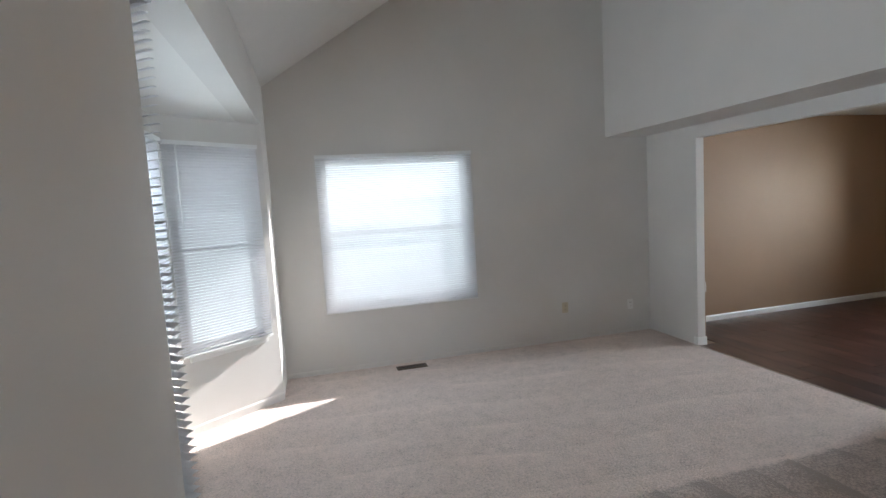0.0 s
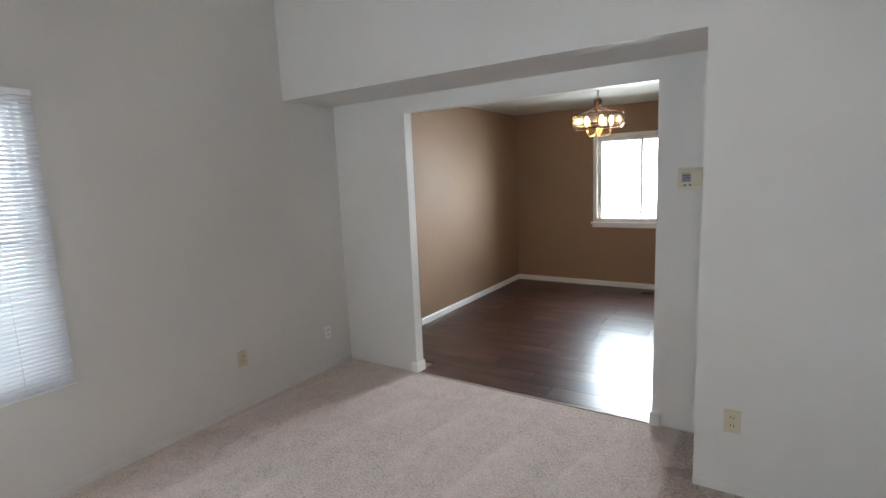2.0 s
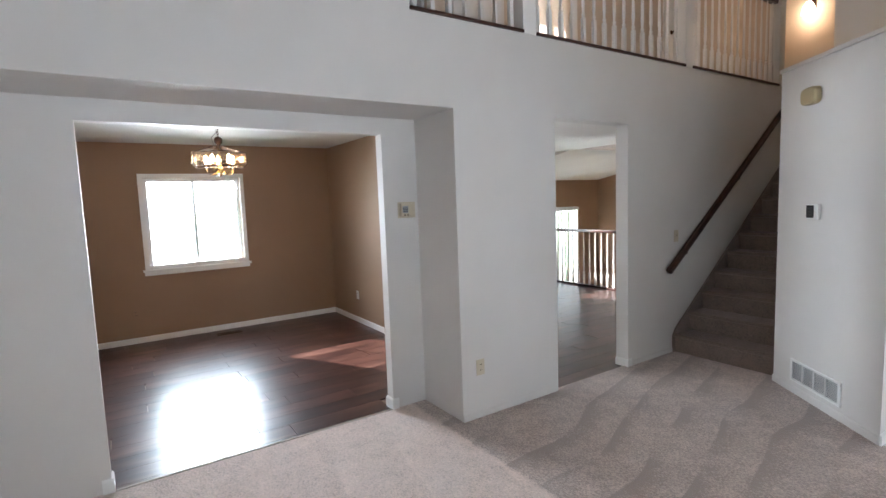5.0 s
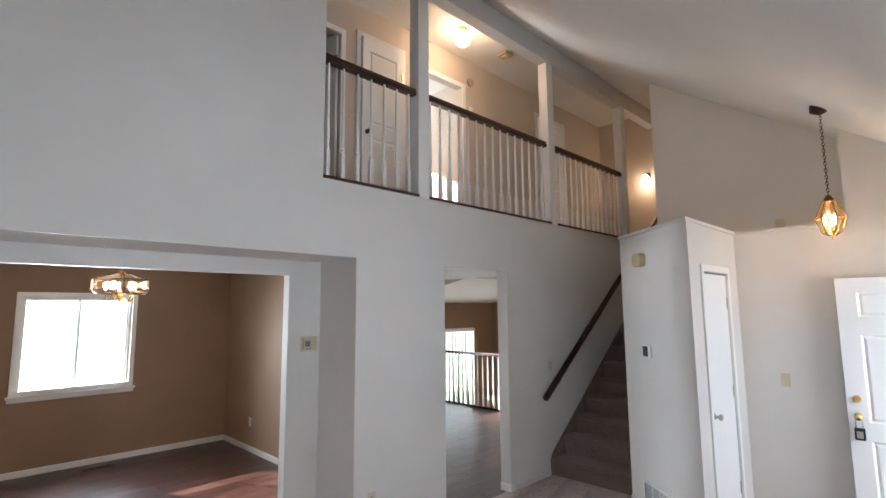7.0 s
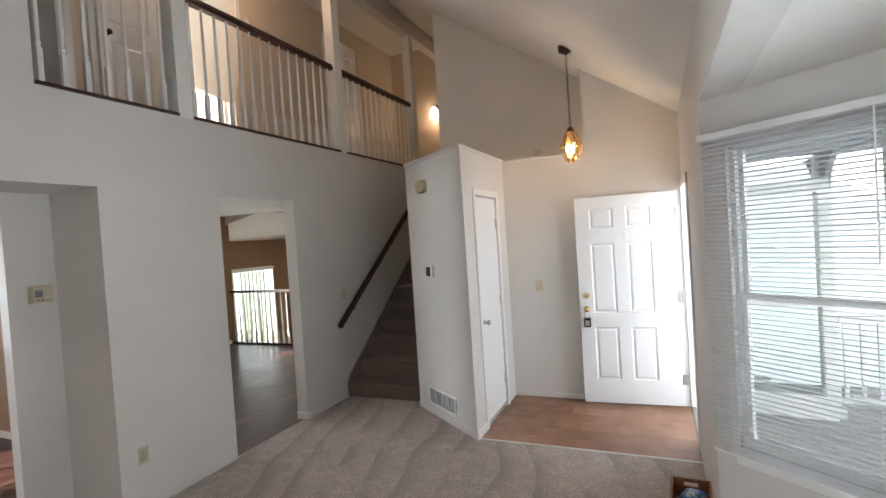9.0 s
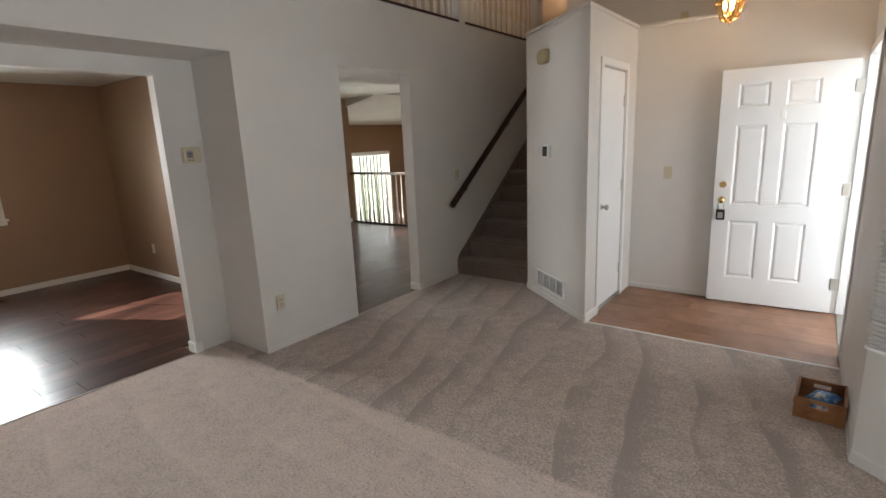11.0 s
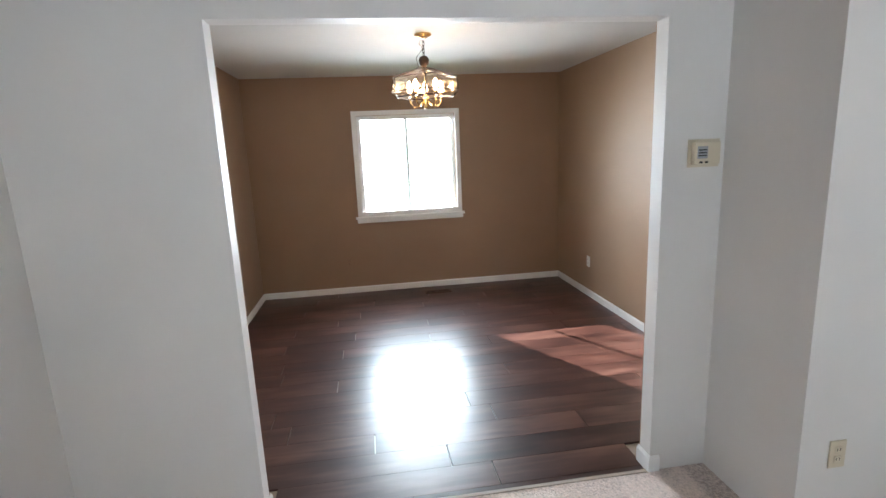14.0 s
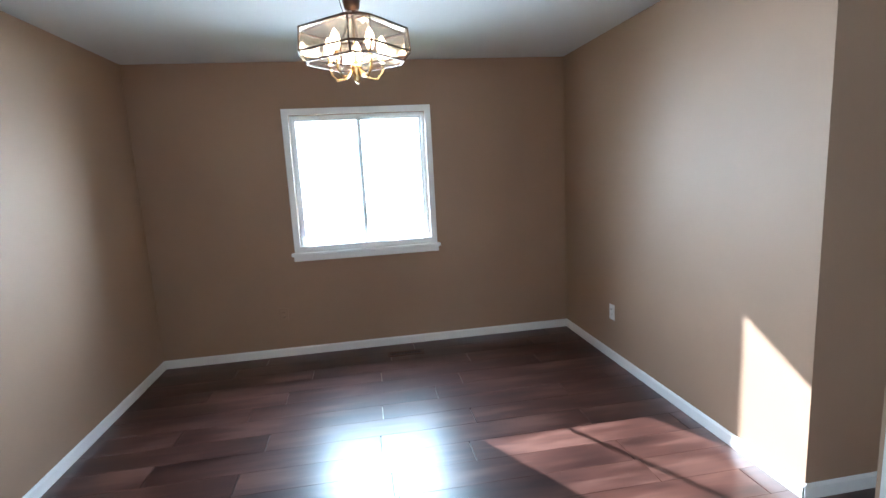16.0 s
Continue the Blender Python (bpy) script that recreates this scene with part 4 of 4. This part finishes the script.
bl.new(ramp(bn, bl, noise_node(bn, bl, 22, 3).outputs[0], [(0.42, (0.02, 0.12, 0.38)), (0.55, (0.10, 0.30, 0.55)), (0.66, (0.75, 0.8, 0.8))]).outputs[0], bb.inputs["Base Color"])


def packet(m, a, b, h, label, mat):
    bm = bmesh.new()
    bmesh.ops.create_grid(bm, x_segments=10, y_segments=8, size=1)
    for v in bm.verts:
        x, y = v.co.x, v.co.y
        v.co = Vector((x * a, y * b, h * (1 - x ** 4) * (1 - y ** 4) + .006 * noise.noise(Vector((x * 3, y * 3, h * 40)))))
    g = bmesh.ops.extrude_face_region(bm, geom=bm.faces[:])
    for v in [q for q in g["geom"] if isinstance(q, bmesh.types.BMVert)]:
        v.co.z = 0
    o = solid("packet", bm, mat, label, "packet", "things in the crate", "", True)
    o.matrix_world = m
    return o


packet(pose(.005, 1.15, .019, 0, 0, 15), .082, .09, .072, "blue and white glossy plastic packet in the crate", BLUE)
packet(pose(-.005, 1.12, .082, 6, 5, -20), .066, .06, .03, "crumpled blue packet lying on top in the crate", BLUE)

# ---- chandelier and pendant ----


def chain(bm, x, y, z0, z1, link=.032, r=.0028):
    n = max(2, int((z1 - z0) / (link * .72)))
    for i in range(n):
        z = z0 + (i + .5) * (z1 - z0) / n
        pts = []
        for k in range(9):
            a = 2 * math.pi * k / 8
            dx, dz = .009 * math.cos(a), link / 2 * math.sin(a)
            pts.append((x + (dx if i % 2 else 0), y + (0 if i % 2 else dx), z + dz))
        tube(bm, pts, r, 5, False)
    return bm


def candle(parent, x, y, z, k=1.0):
    c = part("candle_sleeve", tube(B(), [(x, y, z), (x, y, z + .03)], .010, 10), BRASS, parent, "short brass candle sleeve")
    part("bulb", lathe(B(), [(.008 * k, z + .03), (.016 * k, z + .045), (.021 * k, z + .064), (.017 * k, z + .086), (.007 * k, z + .106), (.001, z + .114)], x, y, 12), BULB, c, "lit flame-shaped bulb", True)


ch = empty("chandelier", pose(5.66, 3.435, 1.89, 0, 0, 50), "brass chandelier with clear glass panes and lit candle bulbs", "chandelier")
TOP = DC - 1.89
part("canopy", lathe(B(), [(.062, TOP - .001), (.060, TOP - .012), (.03, TOP - .028), (.008, TOP - .035)], 0, 0, 20), BRASS, ch, "", True)
part("chain", chain(B(), 0, 0, .365, TOP - .03), AGED, ch, "dark bronze chain")
part("wire", tube(B(), [(.01, 0, TOP - .03), (.03, .01, TOP - .06), (.012, -.008, .42), (.06, .01, .36), (.045, .0, .285)], .0022, 5), AGED, ch, "thin looping cord")
part("hub", lathe(B(), [(.012, .37), (.03, .36), (.038, .34), (.032, .305), (.016, .30), (.016, .282)], 0, 0, 16), AGED, ch, "dark turned hub", True)


def octo(r, z):
    pts = []
    for q in range(4):
        for s in (-1, 1):
            a = math.pi / 2 * q + s * .60
            pts.append((r * math.cos(a), r * math.sin(a), z))
    return pts


rings = [octo(.05, .282), octo(.230, .220), octo(.238, .126), octo(.205, .088)]
for a, b in zip(rings, rings[1:]):
    for i in range(8):
        j = (i + 1) % 8
        quad = [Vector(p) for p in (a[i], a[j], b[j], b[i])]
        nn = (quad[1] - quad[0]).cross(quad[3] - quad[0]).normalized() * .0015
        bm = B()
        va = [bm.verts.new(p + nn) for p in quad]
        vb2 = [bm.verts.new(p - nn) for p in quad]
        bm.faces.new(va)
        bm.faces.new(vb2[::-1])
        for k in range(4):
            bm.faces.new((va[k], va[(k + 1) % 4], vb2[(k + 1) % 4], vb2[k]))
        part("glass_panel", bm, LAMPGLASS, ch).visible_shadow = False
for k, ring in enumerate(rings):
    bm = B()
    for i in range(8):
        tube(bm, [ring[i], ring[(i + 1) % 8]], .0046, 6)
    part("ring", bm, AGED, ch)
for i in range(8):
    bm = B()
    tube(bm, [r[i] for r in rings], .0046, 6)
    part("rib", bm, AGED, ch)
part("stem", lathe(B(), [(.007, .282), (.007, .10), (.02, .085), (.026, .06), (.012, .03), (.016, .02), (.004, .0)], 0, 0, 14), BRASS, ch, "", True)
for i in range(5):
    a = 2 * math.pi * i / 5 + .3
    c, s = math.cos(a), math.sin(a)
    part("arm", tube(B(), [(.015 * c, .015 * s, .065), (.05 * c, .05 * s, .025), (.09 * c, .09 * s, .02), (.118 * c, .118 * s, .05), (.12 * c, .12 * s, .085)], .0055, 8), BRASS, ch, "", True)
    candle(ch, .12 * c, .12 * s, .09)
lamp("chandelier_bulbs", 'POINT', pose(5.66, 3.435, 2.05), 1.6, (1.0, .58, .30), radius=.02)

pn = empty("pendant_lantern", pose(.785, -.15, 2.325), "amber-glass brass pendant lantern on a long chain", "pendant light")
PT = vault(.785) - 2.325
part("canopy", lathe(B(), [(.065, PT + .03), (.065, PT - .02), (.03, PT - .04), (.008, PT - .05)], 0, 0, 18), AGED, pn, "", True)
part("chain", chain(B(), 0, 0, .325, PT - .04, .036), AGED, pn, "dark bronze chain")
part("hub", lathe(B(), [(.006, .33), (.022, .315), (.034, .29), (.04, .275)], 0, 0, 14), AGED, pn, "dark cap", True)
hexr = [[(r * math.cos(math.pi / 3 * i), r * math.sin(math.pi / 3 * i), z) for i in range(6)] for r, z in ((.042, .275), (.098, .15), (.06, .035), (.02, .012))]
for a, b in zip(hexr, hexr[1:]):
    for i in range(6):
        j = (i + 1) % 6
        quad = [Vector(p) for p in (a[i], a[j], b[j], b[i])]
        nn = (quad[1] - quad[0]).cross(quad[3] - quad[0]).normalized() * .0015
        bm = B()
        va = [bm.verts.new(p + nn) for p in quad]
        vb2 = [bm.verts.new(p - nn) for p in quad]
        bm.faces.new(va)
        bm.faces.new(vb2[::-1])
        for k in range(4):
            bm.faces.new((va[k], va[(k + 1) % 4], vb2[(k + 1) % 4], vb2[k]))
        part("glass_panel", bm, AMBERGLASS, pn).visible_shadow = False
for ring in hexr[:3]:
    bm = B()
    for i in range(6):
        tube(bm, [ring[i], ring[(i + 1) % 6]], .0052, 6)
    part("ring", bm, LANTERN, pn)
for i in range(6):
    part("rib", tube(B(), [r[i] for r in hexr], .0052, 6), LANTERN, pn)
part("finial", lathe(B(), [(.02, .014), (.012, .006), (.004, -.012)], 0, 0, 12), BRASS, pn, "", True)
for i in range(3):
    a = 2 * math.pi * i / 3 + .4
    part("arm", tube(B(), [(0, 0, .05), (.035 * math.cos(a), .035 * math.sin(a), .06)], .004, 6), BRASS, pn)
    candle(pn, .035 * math.cos(a), .035 * math.sin(a), .06, .6)
part("stem", tube(B(), [(0, 0, .02), (0, 0, .28)], .004, 6), BRASS, pn)
lamp("pendant_bulb", 'POINT', pose(.785, -.15, 2.44), 3.0, (1.0, .66, .36), radius=.015)

# ---- floor planks ----


def plank(parent, mat, x0, x1, y0, y1, top):
    bm = B()
    prism(bm, [(x0, -.011), (x0, top - .0012), (x0 + .0012, top), (x1 - .0012, top), (x1 - .0003, top - .0012), (x1 - .0003, -.011)], lambda u, v, w: (u - (x0 + x1) / 2, w - (y0 + y1) / 2, v), y0 + .0024, y1 - .0024)
    o = part("plank", bm, mat, parent)
    o.location = ((x0 + x1) / 2, (y0 + y1) / 2, 0)
    return o


rng = random.Random(7)
PW, PL = .190, 1.22


def lay(x0, x1, y0, y1):
    y = y0 - rng.uniform(0, PL)
    while y < y1:
        a, b = max(y, y0), min(y + PL, y1)
        if b - a > .03:
            plank(FLOOR, FLOORWOOD, x0, x1, a, b, .0)
        y += PL


x = DX1 - .001
while x > XE + .03:
    x0 = max(x - PW, XE + .03)
    if x0 >= XR + .085:
        lay(x0, x, -2.60, YN - .016)
    elif x > XR - .0:
        lay(x0, x, -2.60, YA - .12)
        lay(max(x0, XR), x, O0 + .001, O1 - .001)
    else:
        lay(x0, x, -2.60, YA - .13 if x0 > XE + .12 else K1)
    x = x0
y = .466
while y > YS + .005:
    y0 = max(y - PW, YS + .003)
    xx = XW + .01 - rng.uniform(0, 1.0)
    while xx < 1.60:
        a, b = max(xx, XW + .011), min(xx + PL, 1.60)
        if b - a > .03:
            bm = B()
            prism(bm, [(y0 + .0012, -.010), (y0 + .0005, -.001), (y0 + .0014, .0), (y - .0014, .0), (y - .0005, -.001), (y - .0012, -.010)], lambda u, v, w: (w - (a + b) / 2, u - (y0 + y) / 2, v), a + .0008, b - .0008)
            o = part("plank", bm, FOYERWOOD, FOYER)
            o.location = ((a + b) / 2, (y0 + y) / 2, 0)
        xx += PL
    y = y0
